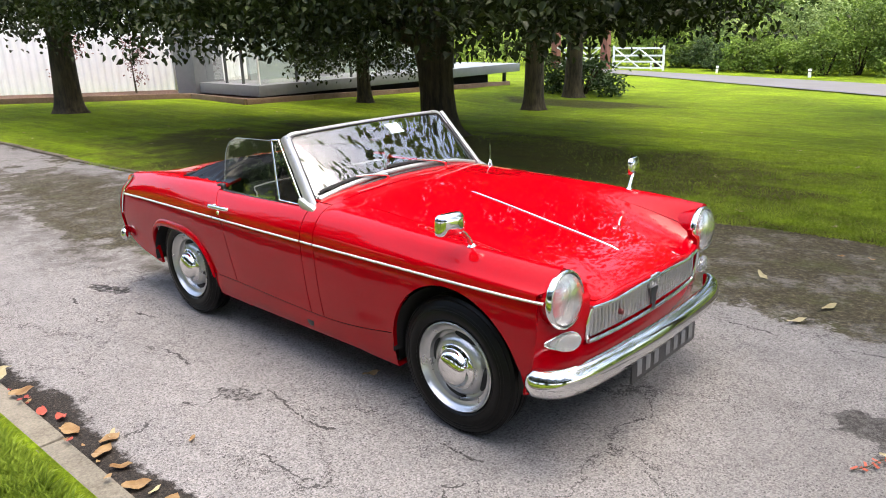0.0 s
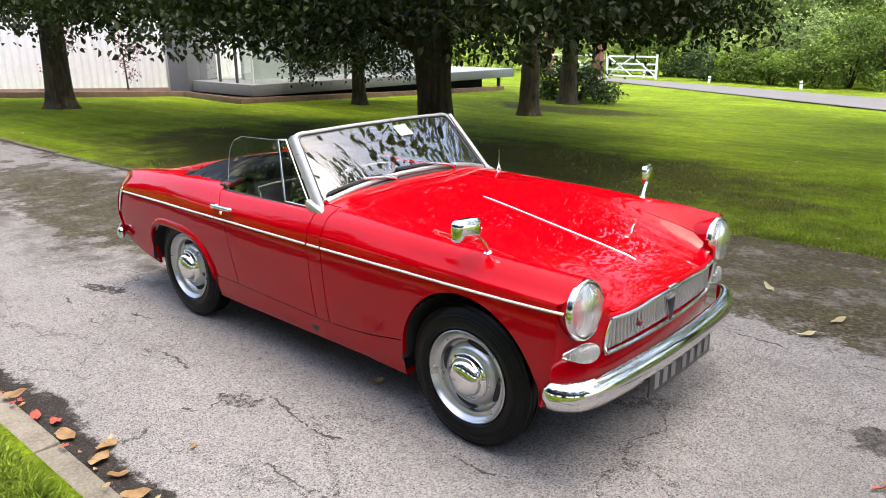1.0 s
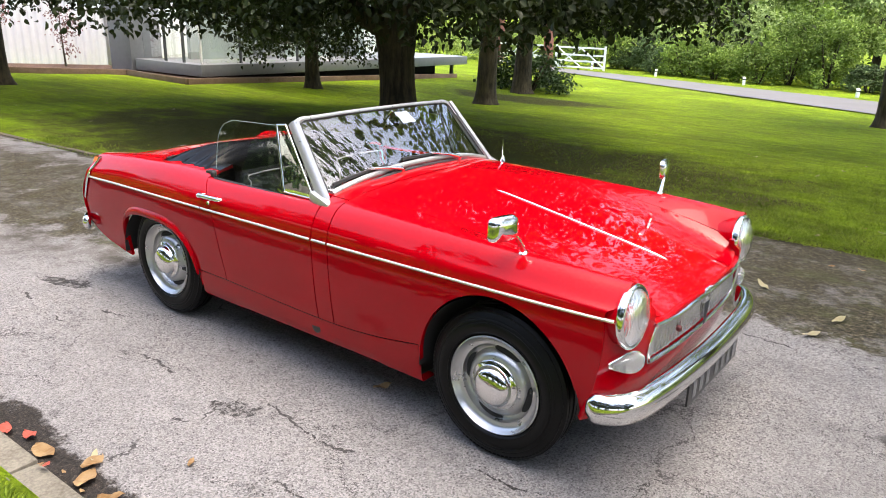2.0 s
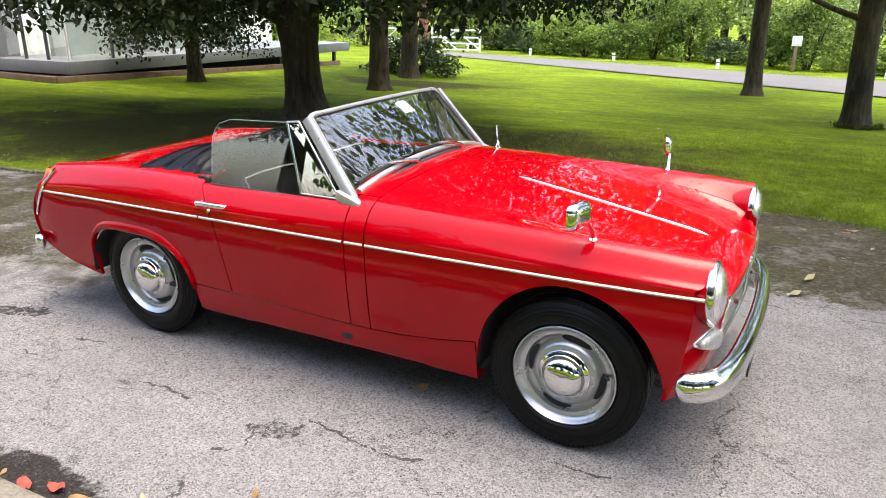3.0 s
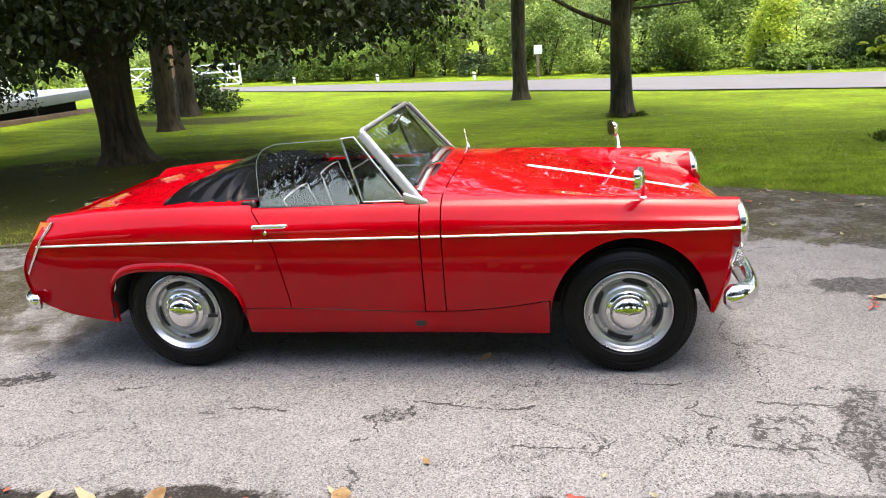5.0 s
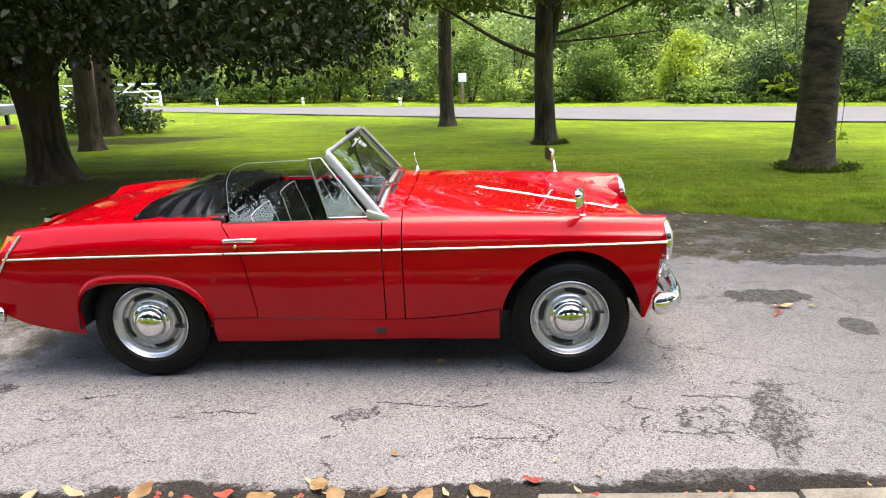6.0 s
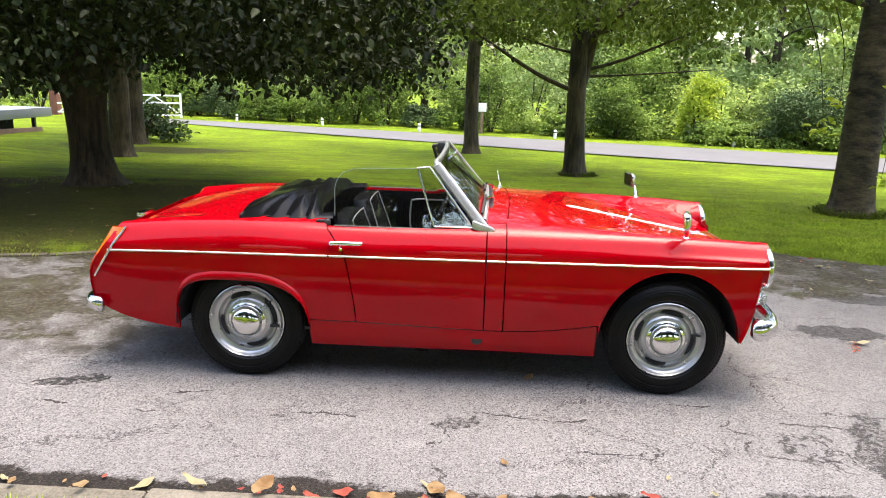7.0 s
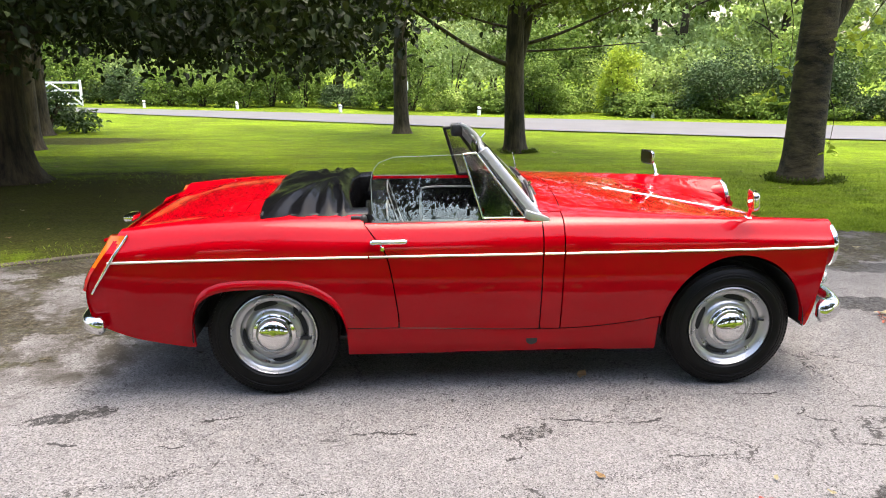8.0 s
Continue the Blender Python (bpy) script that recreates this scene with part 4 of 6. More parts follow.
for y in (-0.52, -0.36, 0.36, 0.52):
    bm = bmesh.new()
    lathe(bm, [(0.0001, 0.010), (0.006, 0.008), (0.009, 0.0)], 12, "x", (front_x(y, 0.5) + 0.056 - 0.10 * (abs(y) - 0.36), y, 0.315))
    part("bumper_bolt", bm, CHROME, front_bumper)
bumper([(x, y, 0.338) for x, y in ((-2.735, -0.668), (-2.785, -0.655), (-2.832, -0.605), (-2.852, -0.45), (-2.86, 0), (-2.852, 0.45), (-2.832, 0.605), (-2.785, 0.655), (-2.735, 0.668))], -1, "rear_bumper", "polished chrome blade bumper", 0.72)

# number plate: plain bars for its figures
plate = part("number_plate", boxed(0.572, 0.580, -0.27, 0.27, 0.229, 0.336, 0.003), PLATE_BLACK, car, "black plate with silver figures as bars")
for k in range(7):
    y = -0.235 + k * 0.068 + (0.03 if k > 2 else 0)
    part("figure_bar", boxed(0.580, 0.583, y, y + 0.036, 0.250, 0.314, 0.001), PLATE_SILVER, plate)

# tail lamps
for s in (-1, 1):
    tail = empty("tail_lamp")
    tail.parent = car
    rws = []
    for k in range(17):
        z = lerp(0.476, 0.718, k / 16)
        w = 0.040 * math.sin(math.pi * (0.12 + 0.76 * k / 16)) ** 0.5
        x = rear_x(z) + 0.005
        edge = lerp(rear_x(0.476) + 0.026, rear_x(0.718) + 0.046, k / 16)
        flank = min(skin(edge, v_at(edge, z))[0] + 0.003, 0.665)
        rws.append([(x + 0.012, s * (0.594 - w), z), (x - 0.024, s * (0.594 - 0.6 * w), z), (x - 0.032, s * 0.594, z), (x - 0.021, s * (0.594 + 0.6 * w), z), (edge, s * flank, z)])
    for name, sl, mat in (("amber_lens", slice(7, 17), AMBER), ("red_lens", slice(0, 8), REDLENS)):
        bm = bmesh.new()
        grid(bm, rws[sl])
        bmesh.ops.recalc_face_normals(bm, faces=bm.faces)
        part(name, bm, mat, tail, "", 60)
    ring = [Vector(r[4]) + Vector((0.004, s * 0.003, 0)) for r in rws] + [Vector(r[0]) + Vector((0.006, 0, 0)) for r in reversed(rws)]
    part("lamp_rim", tubed(ring + [ring[0]], 0.0055, 6), CHROME, tail, "chrome rim", 60)

# wheels
def wheel_at(x, y, s):
    wheel = empty("wheel")
    wheel.parent = car
    wheel.matrix_basis = pose(x, y, 0.269, 0, random.uniform(0, 360), 0) if s < 0 else pose(x, y, 0.269, 0, 0, 180)
    bm = bmesh.new()
    prof = [(0.180, 0.050), (0.184, -0.052), (0.194, -0.064), (0.199, -0.068), (0.201, -0.0665), (0.218, -0.072), (0.236, -0.0715), (0.238, -0.0695), (0.2405, -0.0712), (0.249, -0.0685), (0.251, -0.0665), (0.253, -0.0675), (0.260, -0.064), (0.271, -0.056), (0.280, -0.050), (0.2845, -0.044)]
    back = [(r, -a) for r, a in reversed(prof[2:])]
    tread = []
    for a in (-0.043, -0.030, -0.029, -0.025, -0.024, -0.008, -0.007, 0.007, 0.008, 0.024, 0.025, 0.029, 0.030, 0.043):
        groove = any(abs(abs(a) - c) < 0.0025 for c in (0.027,)) or abs(a) < 0.0072
        tread.append((0.282 if groove else 0.287, a))
    lathe(bm, prof[1:] + tread + back + [(0.178, 0.05)], 72, "y")
    tyre = part("tyre", bm, RUBBER, wheel, "black tyre with a worn tread", 50)
    bm = bmesh.new()
    for k in range(96):
        a = 2 * math.pi * k / 96
        for s2 in (-1, 1):
            m = Matrix.Rotation(a, 4, "Y") @ Matrix.Translation((0.2735, s2 * 0.0505, 0))
            box(bm, -0.003, 0.003, -0.006, 0.006, -0.0062, 0.0062, m=m)
    part("tread", bm, RUBBER, tyre, "", 30)["kind"] = "stuff"
    bm = bmesh.new()
    prof = [(0.184, -0.058), (0.188, -0.064), (0.183, -0.067), (0.176, -0.058), (0.169, -0.046), (0.160, -0.042), (0.150, -0.040), (0.146, -0.028), (0.140, -0.020), (0.130, -0.018), (0.122, -0.030), (0.112, -0.044), (0.098, -0.050), (0.084, -0.048), (0.070, -0.040), (0.0001, -0.04)]
    lathe(bm, prof, 64, "y")
    rim = part("rim", bm, SILVER, wheel, "silver-painted pressed steel rim", 50)
    # black patches on the rim: the slots' dark depth is put into colour
    for k in range(4):
        bm = bmesh.new()
        a0 = k * math.pi / 2 + 0.35
        rws = []
        for j in range(13):
            a = a0 + lerp(-0.44, 0.44, j / 12)
            e = math.sqrt(max(0, 1 - (j / 6 - 1) ** 2))
            rws.append([(r * math.cos(a), -d, r * math.sin(a)) for r, d in ((0.1335 - 0.012 * e, 0.0225 + 0.011 * e), (0.1335 + 0.012 * e, 0.0215 + 0.004 * e))])
        grid(bm, rws)
        part("vent_slot_shade", bm, UNDER, rim, "", 0)
    bm = bmesh.new()
    lathe(bm, [(0.094, -0.046), (0.096, -0.052), (0.092, -0.058), (0.080, -0.060), (0.076, -0.064), (0.074, -0.074), (0.066, -0.086), (0.05, -0.095), (0.028, -0.100), (0.0001, -0.1015)], 56, "y")
    part("hubcap", bm, CHROME, wheel, "domed chrome hubcap", 60)
    part("valve", tubed([(0.10, -0.042, -0.105), (0.112, -0.064, -0.116)], 0.0055, 8), SEAL, rim)


for x, y in ((0.013, 0.581), (-2.034, 0.569)):
    for s in (-1, 1):
        wheel_at(x, s * y, s)

# floor pan, cockpit tub and dark underside
bm = bmesh.new()
box(bm, -2.55, 0.34, -0.34, 0.34, 0.20, 0.42)
box(bm, -1.70, -0.36, -0.585, 0.585, 0.163, 0.23)
part("underbody", bm, UNDER, car, "", 0)
bm = bmesh.new()
box(bm, -1.93, -0.80, -0.612, 0.612, 0.235, 0.25)
box(bm, -0.84, -0.82, -0.6, 0.6, 0.25, 0.72)
box(bm, -1.95, -1.93, -0.6, 0.6, 0.25, 0.77)
box(bm, -1.6, -0.82, -0.09, 0.09, 0.25, 0.40, 0.03)
part("cockpit_tub", bm, CARPET, car, "black carpeted cockpit", 0)
for s in (-1, 1):
    bm = bmesh.new()
    rws = []
    for k in range(9):
        x = lerp(-1.618, -1.95, k / 8)
        y, z = skin(x, 4.7)
        yo, zo = skin(x, 4.3)
        rws.append([(x, s * yo, zo + 0.001), (x, s * (yo - 0.004), zo + 0.005), (x, s * (y + 0.002), z + 0.005), (x, s * (y - 0.05), z - 0.012), (x, s * (y - 0.06), z - 0.10), (x, s * (y - 0.06), 0.40)])
    grid(bm, rws)
    part("cockpit_side", bm, VINYL, car, "", 40)

# dashboard and padded cockpit rail
bm = bmesh.new()
rws = []
for j in range(31):
    y = lerp(-0.585, 0.585, j / 30)
    x = BONNET_REAR(y) - 0.17
    z = min(skin(x, 7 - 2.7 * abs(y / 0.585))[1], 0.84)
    rws.append([(x + 0.02, y, z - 0.01), (x - 0.01, y, z + 0.008), (x - 0.04, y, z + 0.004), (x - 0.055, y, z - 0.02), (x - 0.045, y, z - 0.19), (x, y, z - 0.22)])
grid(bm, rws)
part("dashboard", bm, VINYL, car, "padded black dashboard", 60)
wheel_c = Matrix.Translation((-1.14, -0.30, 0.735)) @ Matrix.Rotation(radians(-66), 4, "Y")
steer = empty("steering_wheel")
steer.parent = car
steer.matrix_basis = wheel_c
part("wheel_rim", tubed([(0.195 * math.cos(2 * math.pi * k / 40), 0.195 * math.sin(2 * math.pi * k / 40), 0) for k in range(41)], 0.012, 8), VINYL, steer, "", 60)
for k in range(3):
    a = 2 * math.pi * k / 3 + math.pi / 2
    part("spoke", tubed([(0.03 * math.cos(a), 0.03 * math.sin(a), -0.02), (0.19 * math.cos(a), 0.19 * math.sin(a), 0)], 0.008, 6), STEEL, steer)
bm = bmesh.new()
lathe(bm, [(0.0001, 0.01), (0.03, 0.005), (0.036, -0.02), (0.02, -0.1), (0.02, -0.25)], 20, "z")
part("hub", bm, VINYL, steer)

# seats
for s in (-1, 1):
    seat = empty("seat")
    seat.parent = car
    seat.matrix_basis = pose(-1.43, s * 0.29, 0.225)
    bm = boxed(-0.02, 0.50, -0.22, 0.22, 0.0, 0.16, 0.05)
    part("cushion", bm, VINYL, seat)
    bm = bmesh.new()
    rws = []
    for k in range(13):
        t = k / 12
        w = 0.225 * (1 - 0.25 * t ** 4)
        x, z = -0.02 - 0.14 * t, 0.12 + 0.42 * t
        rws.append([(x - 0.045, -w, z), (x + 0.0, -w - 0.01, z), (x + 0.05, -w * 0.8, z), (x + 0.03, 0, z), (x + 0.05, w * 0.8, z), (x, w + 0.01, z), (x - 0.045, w, z)])
    v = grid(bm, rws, close_v=True)
    bm.faces.new(v[-1])
    bm.faces.new(v[0])
    part("backrest", bm, VINYL, seat, "black vinyl backrest", 60)
    pts = [(rws[k][1][0] + 0.055, rws[k][1][1] * 0.86, rws[k][1][2]) for k in range(2, 13)] + [(rws[k][5][0] + 0.055, rws[k][5][1] * 0.86, rws[k][5][2]) for k in range(12, 1, -1)]
    part("piping", tubed(spline(pts, 50), 0.0035, 6), PIPING, seat, "pale piping")

# folded top behind the seats
def deck_z(x, y):
    a, b = 4.3, 7.0
    for _ in range(16):
        m = (a + b) / 2
        if skin(x, m)[0] > abs(y):
            a = m
        else:
            b = m
    return skin(x, a)[1]


bm = bmesh.new()
rws = []
TOP_PROF = spline([(-2.086, 0, 0.785), (-2.094, 0, 0.803), (-2.05, 0, 0.820), (-1.96, 0, 0.838), (-1.87, 0, 0.851), (-1.79, 0, 0.853), (-1.735, 0, 0.838), (-1.71, 0, 0.80), (-1.705, 0, 0.74), (-1.70, 0, 0.66)], 60)
for j in range(141):
    t = j / 140 * 2 - 1
    a = abs(t)
    row = []
    for i, p in enumerate(TOP_PROF):
        u = i / 59
        hem = min(1, i / 5) * min(1, (59 - i) / 6)
        x = p.x + (0.022 * a ** 4 if u < 0.5 else 0.05 * a ** 3)
        low = lerp(0.778, 0.768, u)
        z = lerp(p.z, min(p.z, low), a ** 4.6)
        # long folds fan out from the ridge towards either rail, deepest half-way down
        for foot, wide, high in ((-2.02, 0.04, 0.012), (-1.955, 0.014, -0.012), (-1.90, 0.018, 0.013), (-1.845, 0.012, -0.013), (-1.80, 0.016, 0.014), (-1.755, 0.012, -0.014), (-1.725, 0.014, 0.018)):
            line = lerp(-1.80, foot, min(1, a * 1.25) ** 0.8)
            z += high * math.exp(-((x - line) / wide) ** 2) * min(1, a * 2.2) * (1 - a ** 7) * hem
        z += (0.018 * noise.noise(Vector((x * 3.2, t * 2.4, 4.0))) + 0.005 * noise.noise(Vector((x * 11, t * 4.5, 8.0)))) * hem * (1 - a ** 6)
        row.append((x, t * 0.578, z))
    rws.append(row)
grid(bm, rws)
bmesh.ops.recalc_face_normals(bm, faces=bm.faces)
hood = part("folded_top", bm, HOOD, car, "folded black vinyl soft top with deep creases", 70)
part("top_edge", tubed([Vector((-2.074, lerp(-0.55, 0.55, k / 20), deck_z(-2.074, lerp(-0.55, 0.55, k / 20)) + 0.005)) for k in range(21)], 0.006, 6), SEAL, hood)
for s in (-1, 1):
    bm = bmesh.new()
    lathe(bm, [(0.0001, 0.020), (0.009, 0.018), (0.014, 0.012), (0.016, 0.003), (0.016, -0.01)], 20, "z", (-1.635, s * 0.585, 0.772))
    box(bm, -1.69, -1.64, s * 0.575 - 0.016, s * 0.575 + 0.016, 0.768, 0.784, 0.005)
    part("hood_bracket", bm, SEAL, car, "black hood bracket")

# windscreen
screen = empty("windscreen")
screen.parent = car
screen["label"] = "raked windscreen in a pale alloy frame"


def screen_pt(y, t):
    """t 0 at the foot, 1 at the top; y to the side, -1 to 1."""
    xb, zb, yb = -0.868 - 0.015 * abs(y) ** 2.6, 0.850 - 0.072 * abs(y) ** 2.4, 0.590
    xt, zt, yt = -1.105 - 0.022 * abs(y) ** 2.4, 1.082 - 0.012 * abs(y) ** 2.2, 0.535
    return Vector((lerp(xb, xt, t), y * lerp(yb, yt, t), lerp(zb, zt, t)))


bm = bmesh.new()
rws = [[screen_pt(lerp(-0.97, 0.97, j / 28), lerp(0.05, 0.96, i / 12)) for j in range(29)] for i in range(13)]
grid(bm, rws)
bmesh.ops.recalc_face_normals(bm, faces=bm.faces)
bmesh.ops.solidify(bm, geom=bm.faces[:], thickness=0.005)
pane = part("screen_glass", bm, GLASS, screen, "clear glass", 60)
pane.visible_shadow = False
part("top_rail", tubed([screen_pt(lerp(-0.93, 0.93, j / 30), 1.0) for j in range(31)], 0.0105, 10), FRAME_WHITE, screen, "pale alloy top rail", 60)
part("bottom_rail", tubed([screen_pt(lerp(-0.93, 0.93, j / 30), 0.02) + Vector((0.004, 0, 0.004)) for j in range(31)], 0.014, 10), FRAME_WHITE, screen, "pale alloy bottom rail", 60)
part("glazing_seal", tubed([screen_pt(y, t) + Vector((0.006, 0, 0.006)) for y, t in [(-0.955, lerp(0.06, 0.90, k / 12)) for k in range(13)] + [(-0.93, 0.945)] + [(lerp(-0.90, 0.90, k / 16), 0.962) for k in range(17)] + [(0.93, 0.945)] + [(0.955, lerp(0.90, 0.06, k / 12)) for k in range(13)]], 0.0032, 6), SEAL, screen, "thin black glazing seal", 60)
part("screen_seal", tubed([screen_pt(lerp(-0.95, 0.95, j / 30), -0.03) + Vector((0.018, 0, -0.004)) for j in range(31)], 0.013, 8), SEAL, screen, "black rubber seal", 60)
for s in (-1, 1):
    bm = bmesh.new()
    rws = []
    for i in range(17):
        t = lerp(-0.06, 0.975, i / 16)
        p = screen_pt(s * 1.0, t)
        w = 0.026 - 0.006 * t
        rws.append([p + Vector((0.018, -s * 0.014, 0.012)), p + Vector((0.020, s * 0.006, 0.014)), p + Vector((0.010, s * 0.017, 0.008)), p + Vector((-w * 0.5, s * 0.018, -0.008)), p + Vector((-w * 0.9, -s * 0.002, -0.014)), p + Vector((-0.004, -s * 0.015, 0.0))])
    v = grid(bm, rws, close_v=True)
    bm.faces.new(v[0])
    bm.faces.new(v[-1])
    post = part("side_post", bm, FRAME_WHITE, screen, "pale alloy post", 45)
    part("frame_corner", tubed(spline([screen_pt(s * 0.985, 0.78), screen_pt(s * 0.985, 0.90), screen_pt(s * 0.965, 0.965), screen_pt(s * 0.93, 0.995), screen_pt(s * 0.86, 1.0)], 16), 0.0125, 10), FRAME_WHITE, post, "", 60)
    foot = screen_pt(s, -0.03)
    bm = bmesh.new()
    box(bm, -0.075, 0.035, -0.022, 0.022, -0.022, 0.018, 0.010)
    for v in bm.verts:
        v.co = Vector((foot.x + 0.012 + v.co.x, foot.y + s * 0.012 + v.co.y, foot.z + 0.002 + v.co.z + v.co.x * -0.35))
    part("post_foot", bm, FRAME_WHITE, post)
# quarter lights and door glass (only the near glass is wound up)
for s in (-1, 1):
    ql = empty("quarter_light")
    ql.parent = car
    y = s * 0.575
    a, b, c = Vector((-0.935, s * 0.600, 0.775)), Vector((-1.12, s * 0.600, 0.775)), Vector((-1.208, s * 0.552, 1.046))
    d = Vector((-1.150, s * 0.552, 1.052))
    ring = [a, b, c, d, a]
    for i in range(4):
        part("quarter_frame", tubed([ring[i], ring[i + 1]], (0.0055 if i == 1 else 0.0045) if s < 0 else 0.0095, 8), CHROME if s < 0 else SEAL, ql, "", 60)
    bm = bmesh.new()
    grid(bm, [[a, b], [d, c]])
    bmesh.ops.solidify(bm, geom=bm.faces[:], thickness=0.004)
    part("quarter_glass", bm, GLASS, ql, "clear glass", 0).visible_shadow = False
    if s < 0:
        bm = bmesh.new()
        rws = []
        for i in range(13):
            t = i / 12
            yy = s * lerp(0.604, 0.556, t)
            x0 = lerp(b.x, c.x, t) - 0.006
            r = 0.10
            zt = t * 0.280
            back = -1.595 - 0.01 * t
            if t > 0.6:
                back += 0.10 * (1 - math.sqrt(max(0, 1 - ((t - 0.6) / 0.4) ** 2)))
            rws.append([(lerp(x0, back, j / 10), yy, 0.765 + lerp(zt, zt * 0.965, j / 10)) for j in range(11)])
        grid(bm, rws)
        bmesh.ops.recalc_face_normals(bm, faces=bm.faces)
        bmesh.ops.solidify(bm, geom=bm.faces[:], thickness=0.004)
        dg = part("door_glass", bm, GLASS, car, "clear door glass, wound up", 60)
        dg.visible_shadow = False
        rim_line = [Vector(r[10]) for r in rws[2:]] + [Vector(q) for q in reversed(rws[-1][:10])]
        # pale opaque strip paints in the light caught along the pane's rim
        part("glass_edge", tubed(rim_line, 0.0015, 5), GLASS_EDGE, dg, "pale strip painting the light caught by the glass edge", 60)
    # seal along the door's top
    part("door_seal", tubed([(x, s * 0.607, 0.762) for x in (-1.60, -1.2, -0.9)], 0.006, 6), SEAL, car)

# black frame leaning on the far side of the screen, and the inside mirror
part("top_latch", tubed([screen_pt(0.88, 1.0) + Vector((-0.035, 0, -0.012)), screen_pt(0.94, 1.0) + Vector((-0.02, 0, -0.008)), screen_pt(0.9, 0.9) + Vector((-0.03, 0, 0))], 0.012, 8), SEAL, screen)
for y in (0.5,):
    part("header_catch", boxed(-1.175, -1.112, y - 0.07, y + 0.03, 1.010, 1.076, 0.014), SEAL, screen, "black hood catch")
im = part("inside_mirror", boxed(-1.10, -1.085, -0.10, 0.10, 0.985, 1.03, 0.006), VINYL, screen, "black inside mirror")
part("mirror_stem", tubed([(-1.09, 0, 1.02), (-1.04, 0, 1.075)], 0.005, 6), CHROME, im)
part("sticker", boxed(0, 0.0015, -0.045, 0.045, -0.038, 0.038, 0, Matrix.Translation(screen_pt(0.22, 0.80) + Vector((-0.007, 0, -0.004))) @ Matrix.Rotation(radians(-55), 4, "Y")), PAPER, screen, "pale paper sticker", 0)
# wipers
for y0, y1 in ((-0.157, -0.50), (0.264, -0.08)):
    wp = empty("wiper")
    wp.parent = car
    p0 = Vector((-0.838, y0, 0.842 - 0.05 * y0 * y0))
    p1 = screen_pt((y0 + y1) / 2 / 0.585, 0.10) + Vector((0.022, 0, 0.016))
    part("spindle", tubed([p0 + Vector((-0.005, 0, -0.02)), p0 + Vector((0.005, 0, 0.016))], 0.010, 10), CHROME, wp, "", 60)
    part("arm", tubed([p0 + Vector((0, 0, 0.014)), lerp(p0, p1, 0.35) + Vector((0.004, 0, 0.014)), p1], [0.010, 0.008, 0.006], 8), CHROME, wp, "chrome arm", 60)
    part("blade", tubed([screen_pt(lerp(y0 - 0.06, y1 - 0.03, k / 8) / 0.585, 0.075 + 0.03 * k / 8) + Vector((0.012, 0, 0.010)) for k in range(9)], 0.0075, 6), SEAL, wp, "black rubber blade")
# wing mirrors
for s in (-1, 1):
    mir = empty("wing_mirror")
    mir.parent = car
    y, z = 0.585, 0.757
    mir.matrix_basis = pose(0.07, s * y, z)
    bm = bmesh.new()
    lathe(bm, [(0.0001, 0.018), (0.010, 0.016), (0.020, 0.004), (0.022, -0.004)], 20, "z")
    part("mirror_foot", bm, CHROME, mir, "", 60)
    part("stem", tubed(spline([(0, 0, 0.006), (-0.002, s * 0.022, 0.045), (-0.010, s * 0.060, 0.085), (-0.014, s * 0.078, 0.096)], 10), [0.010 - 0.0004 * k for k in range(10)], 10), CHROME, mir, "chrome stem", 60)
    turn = Matrix.Translation((-0.022, s * 0.088, 0.104)) @ Matrix.Rotation(radians(s * 14), 4, "Z") @ Matrix.Rotation(radians(-4), 4, "Y")
    bm = bmesh.new()
    rws = []
    for a, k in ((0.016, 0.30), (0.014, 0.62), (0.006, 0.90), (-0.006, 1.0), (-0.016, 1.0), (-0.017, 0.93)):
        row = []
        for q in range(28):
            th = 2 * math.pi * q / 28
            c, d = math.cos(th), math.sin(th)
            e = (abs(c) ** 5 + abs(d) ** 5) ** -0.2
            row.append(turn @ Vector((a, c * e * 0.062 * k * (1 - 0.06 * d), d * e * 0.043 * k)))
        rws.append(row)
    v = grid(bm, rws, close_v=True)
    bm.faces.new(v[0])
    bm.faces.new(v[-1])
    bmesh.ops.recalc_face_normals(bm, faces=bm.faces)
    head = part("mirror_head", bm, CHROME, mir, "rounded rectangular chrome head", 50)
    part("mirror_face", boxed(-0.0185, -0.0175, -0.050, 0.050, -0.034, 0.034, 0, turn), CHROME, head, "mirror glass", 0)
# aerial
ant = empty("aerial")
ant.parent = car
bm = bmesh.new()
lathe(bm, [(0.0001, 0.03), (0.006, 0.028), (0.012, 0.01), (0.016, -0.004)], 16, "z", (-0.782, 0.575, 0.79))
part("aerial_base", bm, CHROME, ant, "", 60)
part("mast", tubed([(-0.782, 0.575, 0.81), (-0.80, 0.595, 0.90)], [0.004, 0.0025], 6), CHROME, ant)


# ---- kerb, lawn things, trees ----
def kerbs():
    edging = tagged(empty("kerb"), "weathered concrete kerb edging beside the drive", "kerb", kind="structure")
    x = -12.0
    while x < 4.0:
        w = 0.91
        bm = boxed(0.006, w - 0.006, 0, 0.13, -0.10, 0.042, 0.014)
        for v in bm.verts:
            v.co += Vector((noise.noise(v.co * 9 + Vector((x, 0, 0))), noise.noise(v.co * 9 + Vector((x, 5, 0))), noise.noise(v.co * 7 + Vector((x, 9, 0))))) * 0.006
        k = part("kerb_stone", bm, CONCRETE, edging)
        k.matrix_basis = pose(x, 0.786 + random.uniform(-0.01, 0.01), random.uniform(-0.012, 0.004), random.uniform(-2, 2), random.uniform(-0.5, 0.5), random.uniform(-0.7, 0.7))
        x += w
    return edging


